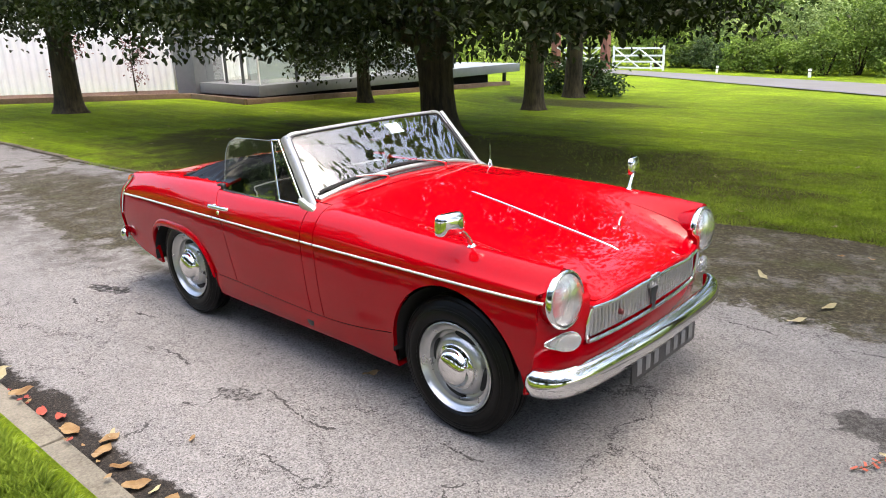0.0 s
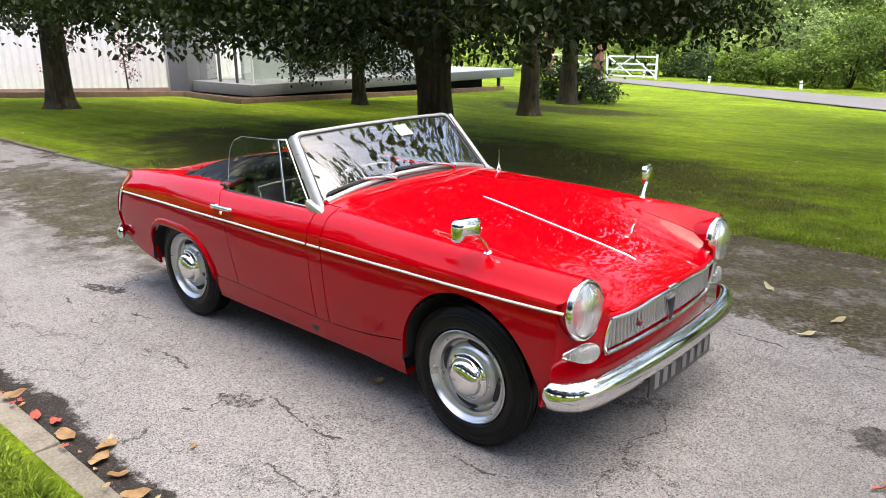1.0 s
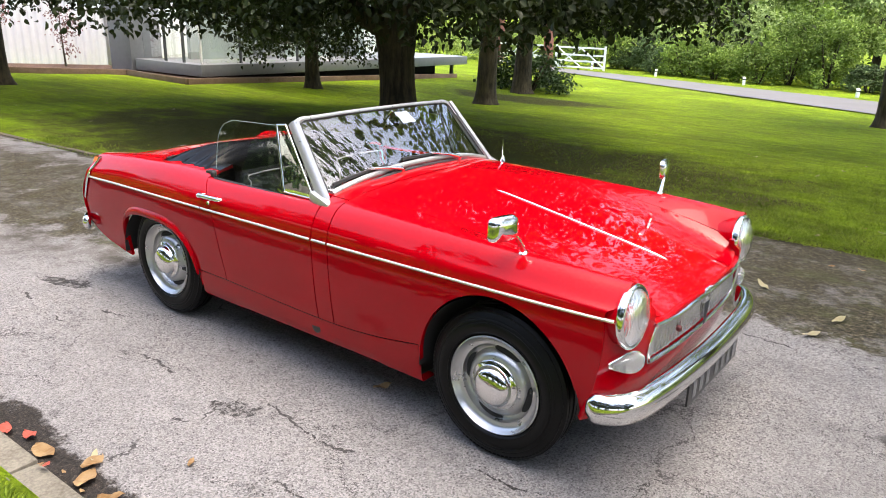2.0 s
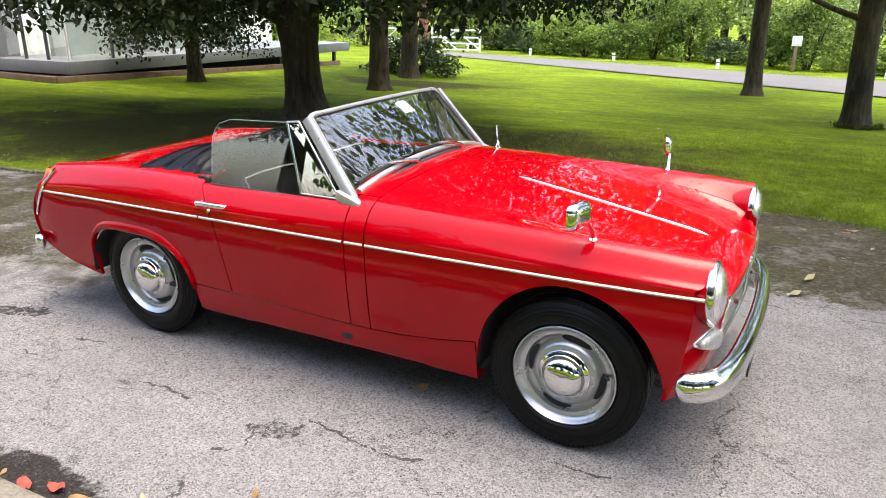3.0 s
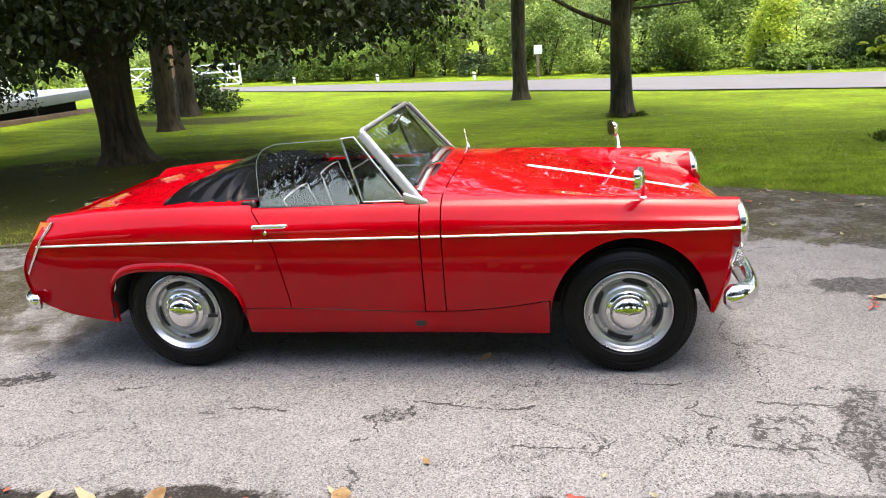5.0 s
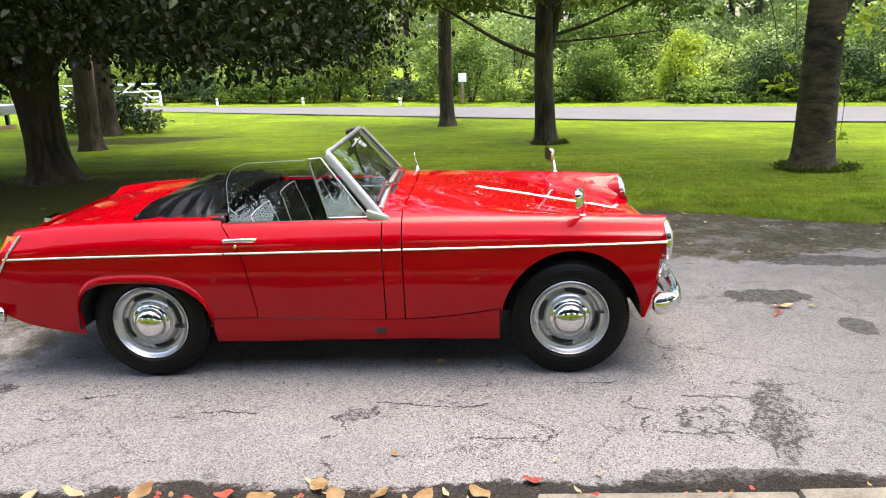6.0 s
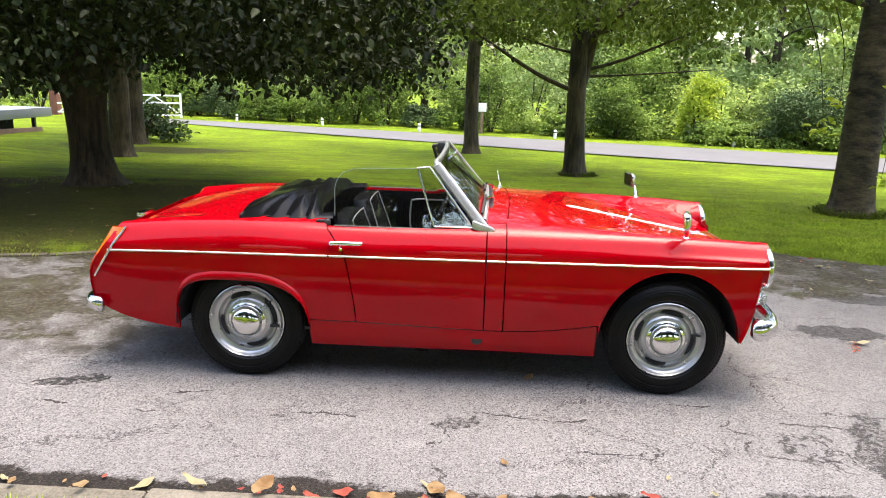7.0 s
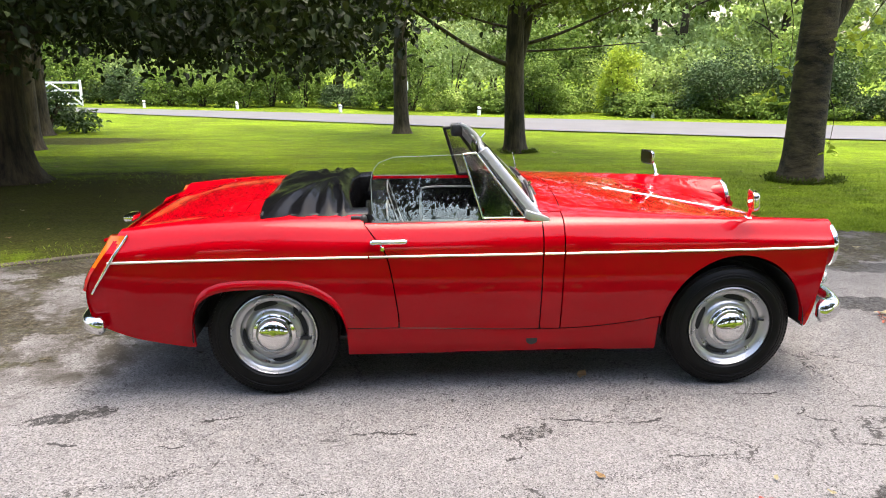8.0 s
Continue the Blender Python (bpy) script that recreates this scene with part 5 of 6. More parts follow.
def leaf_cloud(name, pts, sizes, material, parent=None, droop=0.5, label="", seed=0, width=0.66):
    """One mesh of folded leaves at the points."""
    rng = np.random.default_rng(seed)
    pts = np.asarray(pts, float)
    n = len(pts)
    sizes = np.broadcast_to(np.asarray(sizes, float), (n,)) * rng.uniform(0.7, 1.25, n)
    az = rng.uniform(0, 2 * np.pi, n)
    el = np.clip(rng.normal(-droop, 0.5, n), -1.45, 1.0)
    d = np.stack([np.cos(az) * np.cos(el), np.sin(az) * np.cos(el), np.sin(el)], 1)
    s = np.cross(d, rng.normal(0, 0.45, (n, 3)) + np.array([0, 0, 1.0]))
    s /= np.linalg.norm(s, axis=1, keepdims=True) + 1e-9
    u = np.cross(s, d)
    L, W = sizes[:, None], sizes[:, None] * width
    lift = u * W * 0.22
    v = np.stack([pts, pts + d * L * 0.28 + s * W * 0.46 + lift, pts + d * L * 0.68 + s * W * 0.40 + lift, pts + d * L - u * L * 0.10, pts + d * L * 0.68 - s * W * 0.40 + lift, pts + d * L * 0.28 - s * W * 0.46 + lift], 1).reshape(-1, 3)
    b = (np.arange(n) * 6)[:, None]
    f = np.concatenate([b + [0, 1, 2], b + [0, 2, 3], b + [0, 3, 4], b + [0, 4, 5]], 1).reshape(-1)
    me = bpy.data.meshes.new(name)
    me.vertices.add(n * 6)
    me.vertices.foreach_set("co", v.ravel())
    me.loops.add(len(f))
    me.loops.foreach_set("vertex_index", f)
    me.polygons.add(len(f) // 3)
    me.polygons.foreach_set("loop_start", np.arange(0, len(f), 3))
    me.polygons.foreach_set("loop_total", np.full(len(f) // 3, 3))
    me.update(calc_edges=True)
    me.materials.append(material)
    ob = new(name, me)
    if parent is not None:
        ob.parent = parent
    if label:
        ob["label"] = label
    return ob


def trunk_mesh(name, r, h, lean, parent, flare=1.7, seed=0, swell=0.0, wood=BARK):
    bm = bmesh.new()
    n = 22
    rows = []
    zs = [-0.25, 0.0, 0.08, 0.2, 0.4, 0.7, 1.1, 1.7, 2.4, 3.2, 4.2, 5.5, 7.0, h]
    for z in zs:
        t = max(z, 0) / h
        rr = r * (1 - 0.62 * t) * (1 + (flare - 1) * (0.72 * math.exp(-max(z, 0) / 0.11) + 0.28 * math.exp(-max(z, 0) / 0.32)))
        row = []
        for k in range(n):
            a = 2 * math.pi * k / n
            q = rr * (1 + swell * math.exp(-((z - 2.1) / 0.75) ** 2)) * (1 + 0.10 * noise.noise(Vector((math.cos(a) * 1.5 + seed, math.sin(a) * 1.5, z * 0.5))) + 0.12 * math.exp(-max(z, 0) / 0.22) * math.sin(5 * a + seed))
            row.append((q * math.cos(a) + lean[0] * z + 0.04 * math.sin(z * 0.9 + seed), q * math.sin(a) + lean[1] * z, z))
        rows.append(row)
    v = grid(bm, rows, close_v=True)
    bm.faces.new(v[-1])
    return part(name, bm, wood, parent, "", 70)


def tree(x, y, r, h, crown_r, low_in, low_out, top, leaves, size, material, label, lean=(0, 0), limbs=9, seed=0, offset=(0, 0), droop=0.6, limb_low=1.9, thin=0.0, skirt=0.55, swell=0.0, flare=1.7, boughs=(), bulk=1.9, wood=BARK):
    """A trunk with limbs and a crown of many leaves on twigs; low_in and low_out: the crown's lower side near the trunk and at its rim, from the ground."""
    rng = random.Random(seed)
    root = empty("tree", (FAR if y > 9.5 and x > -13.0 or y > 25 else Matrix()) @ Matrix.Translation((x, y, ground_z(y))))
    tagged(root, label, "tree", "parkland trees")
    trunk_mesh("trunk", r, h, lean, root, flare, seed, swell, wood=wood)
    for z0, ax, ay, az, br in boughs:
        p0 = Vector((lean[0] * z0, lean[1] * z0, z0))
        part("bough", tubed(spline([p0, p0 + Vector((ax * 0.3, ay * 0.3, az * 0.22)), p0 + Vector((ax * 0.65, ay * 0.65, az * 0.6)), p0 + Vector((ax, ay, az))], 12), [br * (1 - 0.7 * k / 11) for k in range(12)], 10), BARK, root, "", 60)
    sprays = []
    for z0, ax, ay, az, br in boughs:
        for q in np.linspace(0.45, 1.05, 9):
            sprays.append((lean[0] * z0 + ax * q, lean[1] * z0 + ay * q, z0 + az * (q ** 1.5) + rng.uniform(-0.25, 0.2)))
    for k in range(limbs):
        a = 2 * math.pi * (k + rng.uniform(-0.3, 0.3)) / limbs
        z0 = lerp(limb_low, min(h * 0.75, top * 0.7), (k * 0.618) % 1.0)
        start = Vector((lean[0] * z0, lean[1] * z0, z0))
        reach = crown_r * rng.uniform(0.65, 0.95)
        dirv = Vector((math.cos(a), math.sin(a), 0))
        rise = rng.uniform(0.5, 1.6)
        endz = max(z0 + rise - reach * 0.12, 1.2)
        pts = spline([start, start + dirv * reach * 0.3 + Vector((0, 0, rise * 0.7)), start + dirv * reach * 0.65 + Vector((rng.uniform(-0.4, 0.4), rng.uniform(-0.4, 0.4), rise)), Vector((dirv.x * reach + start.x, dirv.y * reach + start.y, endz))], 14)
        rr = r * rng.uniform(0.22, 0.36)
        bm = tubed(pts, [rr * (1 - 0.88 * i / 13) for i in range(14)], 8)
        # side twigs
        for i in range(4, 14, 2):
            for q in (-1, 1):
                sd = Vector((-dirv.y, dirv.x, 0)) * q
                e = pts[i] + sd * rng.uniform(0.5, 1.3) + dirv * rng.uniform(0.1, 0.7) + Vector((0, 0, rng.uniform(-0.5, 0.4)))
                tube(bm, [pts[i], lerp(pts[i], e, 0.5) + Vector((0, 0, 0.1)), e], [rr * 0.22, rr * 0.14, 0.006], 5)
        part("limb", bm, BARK, root, "", 60)
    # clumps: a hanging lower layer, and the mass above it
    gen = np.random.default_rng(seed + 50)
    nc = max(30, leaves // 55)
    cl = []
    for i in range(nc):
        a = gen.uniform(0, 2 * np.pi)
        q = math.sqrt(gen.uniform(0, 1))
        if thin and q < thin:
            q = thin + (1 - thin) * gen.uniform()
        wob = 1 + 0.18 * math.sin(3 * a + seed) + 0.10 * math.sin(7 * a + seed * 2)
        rad = q * crown_r * wob
        low = lerp(low_in, low_out, q ** 1.6) + 1.0 * noise.noise(Vector((math.cos(a) * 3.2 * q, math.sin(a) * 3.2 * q, seed)))
        cap = lerp(top, low + 1.2, q ** 2.2)
        z = low + (gen.uniform(0, 1) ** 2) * 1.3 if gen.uniform() < skirt else gen.uniform(low, max(cap, low + 0.5))
        cl.append((offset[0] + rad * math.cos(a) + lean[0] * 3, offset[1] + rad * math.sin(a) + lean[1] * 3, z))
    cl = np.array(cl + sprays)
    per = leaves // nc
    pts = np.repeat(cl, per, 0) + gen.normal(0, 1, (len(cl) * per, 3)) * np.array([0.32, 0.32, 0.17])
    pts = pts[pts[:, 2] > min(low_in, low_out) - 0.36]
    rise = np.clip((pts[:, 2] - min(low_in, low_out) - 2.4) / 2.0, 0, 1)
    leaf_cloud("crown", pts, size * (1 + bulk * rise), material, root, droop, seed=seed + 9)
    return root


def bush(x, y, rx, ry, h, leaves, size, material, label, seed=0, name="shrub", z=None):
    gen = np.random.default_rng(seed)
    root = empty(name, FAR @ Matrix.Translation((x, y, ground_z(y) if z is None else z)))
    tagged(root, label, "shrub", "shrubs beyond the road")
    bm = bmesh.new()
    for k in range(5):
        a = k * 1.3 + seed
        tube(bm, [(0.05 * math.cos(a), 0.05 * math.sin(a), -0.1), (0.3 * rx * math.cos(a), 0.3 * ry * math.sin(a), h * 0.4), (0.55 * rx * math.cos(a), 0.55 * ry * math.sin(a), h * 0.75)], [0.05, 0.035, 0.012], 6)
    part("stem", bm, BARK, root)
    nc = max(12, leaves // 60)
    th, u = gen.uniform(0, 2 * np.pi, nc), gen.uniform(-0.25, 1, nc)
    rr = gen.uniform(0.72, 1.0, nc) * (1 + 0.22 * np.sin(3 * th + seed) + 0.15 * np.sin(5 * u * 2 + seed))
    c = np.sqrt(np.clip(1 - np.clip(u, 0, 1) ** 2, 0, 1))
    cl = np.stack([rx * rr * c * np.cos(th), ry * rr * c * np.sin(th), np.clip(h * (0.28 + 0.72 * u * rr), 0.1, None)], 1)
    per = leaves // nc
    pts = np.repeat(cl, per, 0) + gen.normal(0, 1, (nc * per, 3)) * np.array([0.10 * rx + 0.06, 0.10 * ry + 0.06, 0.07 * h])
    pts[:, 2] = np.clip(pts[:, 2], 0.03, None)
    leaf_cloud("foliage", pts, size, material, root, 0.2, seed=seed + 3)
    return root


TRUNKLABEL = "broad dark-barked lime tree with low hanging leaves"
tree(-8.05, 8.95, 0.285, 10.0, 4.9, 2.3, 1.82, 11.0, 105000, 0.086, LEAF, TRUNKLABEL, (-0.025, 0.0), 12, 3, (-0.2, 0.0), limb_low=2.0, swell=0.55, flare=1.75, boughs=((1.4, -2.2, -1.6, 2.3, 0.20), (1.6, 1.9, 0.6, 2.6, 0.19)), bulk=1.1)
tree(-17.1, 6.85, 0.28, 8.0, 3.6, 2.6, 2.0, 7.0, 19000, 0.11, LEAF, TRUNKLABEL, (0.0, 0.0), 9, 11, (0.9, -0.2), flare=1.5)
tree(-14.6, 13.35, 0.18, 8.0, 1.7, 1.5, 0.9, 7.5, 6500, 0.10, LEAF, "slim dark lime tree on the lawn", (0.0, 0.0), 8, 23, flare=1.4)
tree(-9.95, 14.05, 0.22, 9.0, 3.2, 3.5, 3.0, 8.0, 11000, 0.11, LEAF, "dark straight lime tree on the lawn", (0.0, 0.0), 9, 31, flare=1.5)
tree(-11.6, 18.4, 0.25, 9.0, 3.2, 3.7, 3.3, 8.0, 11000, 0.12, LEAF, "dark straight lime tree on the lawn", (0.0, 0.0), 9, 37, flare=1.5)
tree(-2.5, 18.7, 0.20, 9.5, 3.6, 3.9, 3.4, 9.0, 8000, 0.13, LEAF_LIGHT, "slim young tree on the bright lawn", (0.0, 0.0), 9, 41, limb_low=3.0, flare=1.5)
tree(-0.55, 12.9, 0.196, 9.0, 4.2, 3.1, 2.9, 8.5, 12000, 0.11, LEAF_LIGHT, "young tree with bare spreading lower branches", (-0.005, 0.0), 14, 47, limb_low=2.3, flare=1.45, boughs=((1.55, 0.55, 0.1, 3.2, 0.10), (1.6, -2.6, -0.6, 1.4, 0.05), (2.0, 2.4, 0.3, 0.9, 0.04), (2.3, -1.7, 0.5, 0.5, 0.03), (2.6, 1.8, -0.4, 0.7, 0.03), (1.9, 2.7, 0.6, 0.2, 0.026), (2.9, -2.4, -0.4, 0.8, 0.028)), bulk=0.35)
maple = tree(2.36, 8.3, 0.25, 9.0, 5.4, 3.3, 2.9, 9.5, 20000, 0.11, LEAF_LIGHT, "thick-trunked maple with thin yellowing leaves", (0.013, 0.0), 9, 53, limb_low=2.8, flare=1.4, boughs=((2.6, -2.8, -0.4, 0.9, 0.035), (1.9, 1.2, 0.2, 2.6, 0.14), (3.0, -1.9, 0.8, 0.5, 0.03)), bulk=0.35, wood=MAPLE_BARK)


def hanging_spray(root, top, end, leaves, seed):
    """A thin twig that droops from the crown, with a few large yellowing leaves at its tip."""
    gen = np.random.default_rng(seed)
    a, b = Vector(top), Vector(end)
    twig = part("twig", tubed(spline([a, a.lerp(b, 0.5) + Vector((0.05, -0.03, 0.08)), b], 10), [0.008 - 0.0006 * k for k in range(10)], 6), BARK, root)
    tagged(leaf_cloud("spray", np.array(b) + gen.normal(0, 1, (leaves, 3)) * np.array([0.09, 0.08, 0.10]), 0.12, LEAF_YELLOW, twig, -0.2, seed=seed), "yellowing leaves", kind="stuff")


for top, end, leaves, seed in (((-0.9, 0.1, 2.7), (-0.50, 0.0, 1.12), 16, 1), ((-0.7, -0.3, 2.6), (-0.40, -0.12, 1.45), 10, 2), ((0.6, -0.5, 2.7), (0.34, -0.30, 1.80), 20, 3), ((0.75, -0.3, 2.5), (0.46, -0.22, 2.05), 16, 4), ((0.10, -0.22, 1.2), (0.20, -0.24, 0.52), 8, 5)):
    hanging_spray(maple, top, end, leaves, seed)


def foot_tuft(x, y, r, count, seed):
    """Uncut grass and suckers round a trunk's foot, where the mower does not reach."""
    gen = np.random.default_rng(seed)
    a, q = gen.uniform(0, 2 * np.pi, count), r * 0.9 + np.abs(gen.normal(0, 0.045, count))
    lean = 1 + 0.45 * np.clip(np.cos(a + 0.3), 0, 1)
    pts = np.stack([x + q * lean * np.cos(a), y + q * np.sin(a), terrain_z(x, y) + gen.uniform(0.0, 0.09, count)], 1)
    tagged(leaf_cloud("foot_tuft", pts, 0.07, LEAF_LIGHT, None, -0.6, seed=seed, width=0.25), "tuft of dark uncut grass round a trunk's foot", "grass", kind="stuff")


for x, y, r, count, seed in ((2.36, 8.3, 0.36, 900, 1), (-0.415, 14.28, 0.27, 700, 2)):
    foot_tuft(x, y, r, count, seed)

# shrubs beyond the road, of several kinds
rs = random.Random(8)
KINDS = ((LEAF_HEDGE, "dense green shrub at the roadside", 0.12), (LEAF_DARK, "dark glossy evergreen shrub at the roadside", 0.11), (LEAF_PALE, "pale feathery green shrub at the roadside", 0.10), (LEAF_HEDGE, "spreading green shrub at the roadside", 0.13))
for i in range(26):
    x = -17.5 + i * 1.6 + rs.uniform(-0.5, 0.5)
    y = ROAD_FAR(x) + 3.9 + rs.uniform(-0.3, 2.0)
    m, text, size = KINDS[rs.randrange(4)]
    tall = rs.choice((0.7, 1.0, 1.3, 1.7, 2.4)) * rs.uniform(0.85, 1.15)
    bush(x, y, rs.uniform(0.8, 1.7), 1.2, min(tall, 0.9) if 4.0 < x < 12.5 or -1.2 < x < 1.6 else tall, 4200, size, m, text, 100 + i)
for i in range(9):
    x = -14 + i * 3.6 + rs.uniform(-1, 1)
    bush(x, ROAD_FAR(x) + 7.5 + rs.uniform(0, 2), rs.uniform(1.5, 2.4), 1.6, rs.uniform(2.2, 4.0), 3800, 0.17, (LEAF_PALE, LEAF_HAZED, LEAF_HEDGE)[i % 3], "tall loose shrub behind the roadside shrubs", 140 + i)
bush(6.3, ROAD_FAR(6.3) + 4.4, 0.68, 0.7, 2.7, 5200, 0.11, LEAF_YELLOW, "tall golden-leaved shrub beyond the road", 77)
bush(9.9, ROAD_FAR(9.9) + 4.4, 1.7, 1.2, 2.2, 7500, 0.11, LEAF_DARK, "broad dark evergreen shrub beyond the road", 78)
bush(12.6, ROAD_FAR(12.6) + 4.6, 1.4, 1.2, 2.6, 6000, 0.11, LEAF_DARK, "broad dark evergreen shrub beyond the road", 79)
bush(3.4, ROAD_FAR(3.4) + 4.2, 1.15, 1.0, 2.1, 6000, 0.10, LEAF_HEDGE, "rounded green shrub beyond the road", 80)
bush(-12.0, 19.5, 1.2, 0.9, 1.2, 2600, 0.12, LEAF_DARK, "dark low shrub at a tree's foot", 71)
for i in range(17):
    x = -34 + i * 4.6 + rs.uniform(-1.5, 1.5)
    if 13.8 < x < 15.6:
        continue
    y = ROAD_FAR(x) + 14 + rs.uniform(0, 10)
    tree(x, y, 0.26, 11.0, 4.2, 2.6, 1.6, rs.uniform(7, 12.5), 7000, 0.24, (LEAF_HAZED, LEAF_HEDGE, LEAF_HAZED, LEAF_PALE)[i % 4], "tall leafy tree in the wood beyond the road", (0, 0), 5, 200 + i, skirt=0.25, bulk=0.3)
for i in range(13):
    x = -40 + i * 6.4 + rs.uniform(-1.5, 1.5)
    y = ROAD_FAR(x) + 29 + rs.uniform(0, 6)
    tree(x, y, 0.3, 13.0, 5.0, 3.0, 2.0, rs.uniform(12, 16), 7000, 0.42, (LEAF_HEDGE, LEAF_HAZED)[i % 2], "tall tree deep in the wood", (0, 0), 4, 240 + i, skirt=0.2, bulk=0.2)
for i, (x, y) in enumerate(((-30, 41), (-26.5, 39.5), (-23, 41), (-19.5, 40), (-16, 41.5), (-27, 34))):
    bush(x, y, 2.0, 1.6, rs.uniform(2.2, 3.4), 3200, 0.18, (LEAF_HEDGE, LEAF_HAZED, LEAF_PALE)[i % 3], "loose green shrub behind the gates", 180 + i)
# unseen trees, inferred from reflections, set close to block low sky beside the drive
for i, (x, y, r) in enumerate(((-17.0, -8.2, 4.0), (-12.2, -9.2, 3.8), (-8.0, -7.4, 3.3), (-4.2, -8.8, 3.6), (0.2, -7.6, 3.4), (4.4, -7.8, 3.8), (9.0, -5.6, 4.2), (12.0, -0.5, 4.0))):
    tree(x, y, 0.30, 10.0, r, 3.2, 2.8, 9.5, 27000, 0.12, LEAF, "unseen broad lime tree off the drive's near side, blocking low sky", (0, 0), 10, 400 + i, limb_low=2.2, bulk=0.9)
# the wood's edge behind the camera and beyond the drive's end
for i, (x, y) in enumerate(((-34, -20), (-22, -29), (-10, -33), (3.5, -30), (16, -27), (26, -6), (-32, -7))):
    tree(x, y, 0.30, 9.0, 3.6, 1.2, 0.5, 9.0, 6500, 0.36, (LEAF_DARK, LEAF_HEDGE)[i % 2], "leafy tree along the park's edge", (0, 0), 4, 300 + i, skirt=0.35)


# ---- glass pavilion, white hall and garden wall ----
def pavilion():
    base = Matrix(((1, 0, 0, 0), (0, 1, 0, 0), (0, -0.011, 1, 0.125), (0, 0, 0, 1)))
    root = tagged(empty("glass_pavilion"), "grey-based pavilion with tall glass walls under trees", "building")
    def piece(name, x0, x1, y0, y1, z0, z1, mat, label="", bevel=0.0, parent=root):
        return part(name, boxed(x0, x1, y0, y1, z0, z1, bevel, base), mat, parent, label, 0 if not bevel else 40)
    piece("plinth", -19.5, -16.6, 11.45, 23.05, -0.19, 0.10, CLAD_GREY, "grey clad floor slab", 0.01)
    # solid near-black block puts the shade under the slab into colour
    piece("undercroft_shade", -19.2, -17.3, 12.2, 22.0, -0.9, -0.19, UNDER, "near-black block painting the shade under the slab")
    piece("support", -17.0, -16.9, 22.5, 22.6, -0.75, -0.19, DARKMETAL)
    piece("support", -17.0, -16.9, 19.4, 19.5, -0.72, -0.19, DARKMETAL)
    piece("inner_wall", -18.75, -18.6, 12.6, 19.6, 0.104, 2.9, REFLECTION_WALL, "wall behind the glass, tinted green for mirrored trees")
    piece("inner_screen", -18.2, -18.12, 14.4, 15.6, 0.104, 2.6, CLAD_GREY)
    # unseen roof, added as shadowless glass so sky brightens the interior
    piece("roof", -19.7, -16.6, 11.4, 19.6, 3.3, 3.32, GLASS, "unseen flat roof, made of glass to let sky in").visible_shadow = False
    piece("pier", -20.55, -19.52, 11.35, 12.3, -0.35, 3.64, CLAD_GREY, "grey clad pier", 0.01)
    for y0, y1 in ((11.68, 12.86), (12.92, 14.86), (14.92, 16.86), (16.92, 19.5)):
        p = piece("pane", -16.86, -16.845, y0, y1, 0.12, 3.29, GLASS, "tall clear pane")
        p.visible_shadow = False
    for x0, x1 in ((-19.4, -18.42), (-18.36, -17.62), (-17.56, -16.88)):
        p = piece("pane", x0, x1, 11.66, 11.675, 0.12, 3.29, GLASS, "tall clear pane")
        p.visible_shadow = False
    for y in (12.89, 14.89, 16.89, 19.52):
        piece("mullion", -16.89, -16.82, y - 0.025, y + 0.025, 0.104, 3.3, DARKMETAL)
    for x in (-18.39, -17.59):
        piece("mullion", x - 0.025, x + 0.025, 11.63, 11.70, 0.104, 3.3, DARKMETAL)
    piece("corner_mullion", -16.88, -16.83, 11.64, 11.68, 0.104, 3.3, WHITE)
    piece("bench", -18.9, -17.9, 18.0, 18.5, 0.104, 0.62, CLAD_GREY, "", 0.02)


def white_hall():
    root = tagged(empty("white_hall"), "white building clad in upright ribbed sheets", "building")
    a, b = Vector((-26.5, -2.0, 0)), Vector((-22.6, 12.4, 0))
    d = (b - a).normalized()
    nrm = Vector((d.y, -d.x, 0))
    L = (b - a).length
    bm = bmesh.new()
    rows = []
    n = int(L / 0.05)
    pat = (0.0, 0.0, 0.028, 0.028)
    for k in range(n + 1):
        p = a + d * (L * k / n) + nrm * pat[k % 4]
        rows.append([(p.x, p.y, z) for z in (-0.7, 5.2)])
    grid(bm, rows)
    part("cladding", bm, CLAD_WHITE, root, "white ribbed sheets", 0)
    bm = bmesh.new()
    c = [a - nrm * 0.02, b - nrm * 0.02, b - nrm * 6, a - nrm * 6]
    vs = [[bm.verts.new((p.x, p.y, z)) for p in c] for z in (-0.7, 5.19)]
    for i in range(4):
        bm.faces.new((vs[0][i], vs[0][(i + 1) % 4], vs[1][(i + 1) % 4], vs[1][i]))
    bm.faces.new(vs[1])
    part("walls", bm, CLAD_WHITE, root, "", 0)
    # its far wing, seen past the pavilion
    bm = bmesh.new()
    rows = []
    for k in range(180):
        y = 13.0 + k * 0.07
        rows.append([(-22.2 + pat[k % 4], y, z) for z in (-1.0, 4.6)])
    grid(bm, rows)
    part("cladding", bm, CLAD_WHITE, root, "white ribbed sheets", 0)
    part("walls", boxed(-26.0, -22.22, 13.0, 25.5, -1.0, 4.58), CLAD_WHITE, root, "", 0)
    bm = bmesh.new()
    for k in range(4):
        box(bm, -22.0 + k * 0.25, -21.94 + k * 0.25, 12.2, 12.24, -0.35, 0.75)
    box(bm, -22.1, -21.1, 12.19, 12.25, 0.4, 0.48)
    part("side_gate", bm, WHITE, root, "pale slatted side gate", 0)


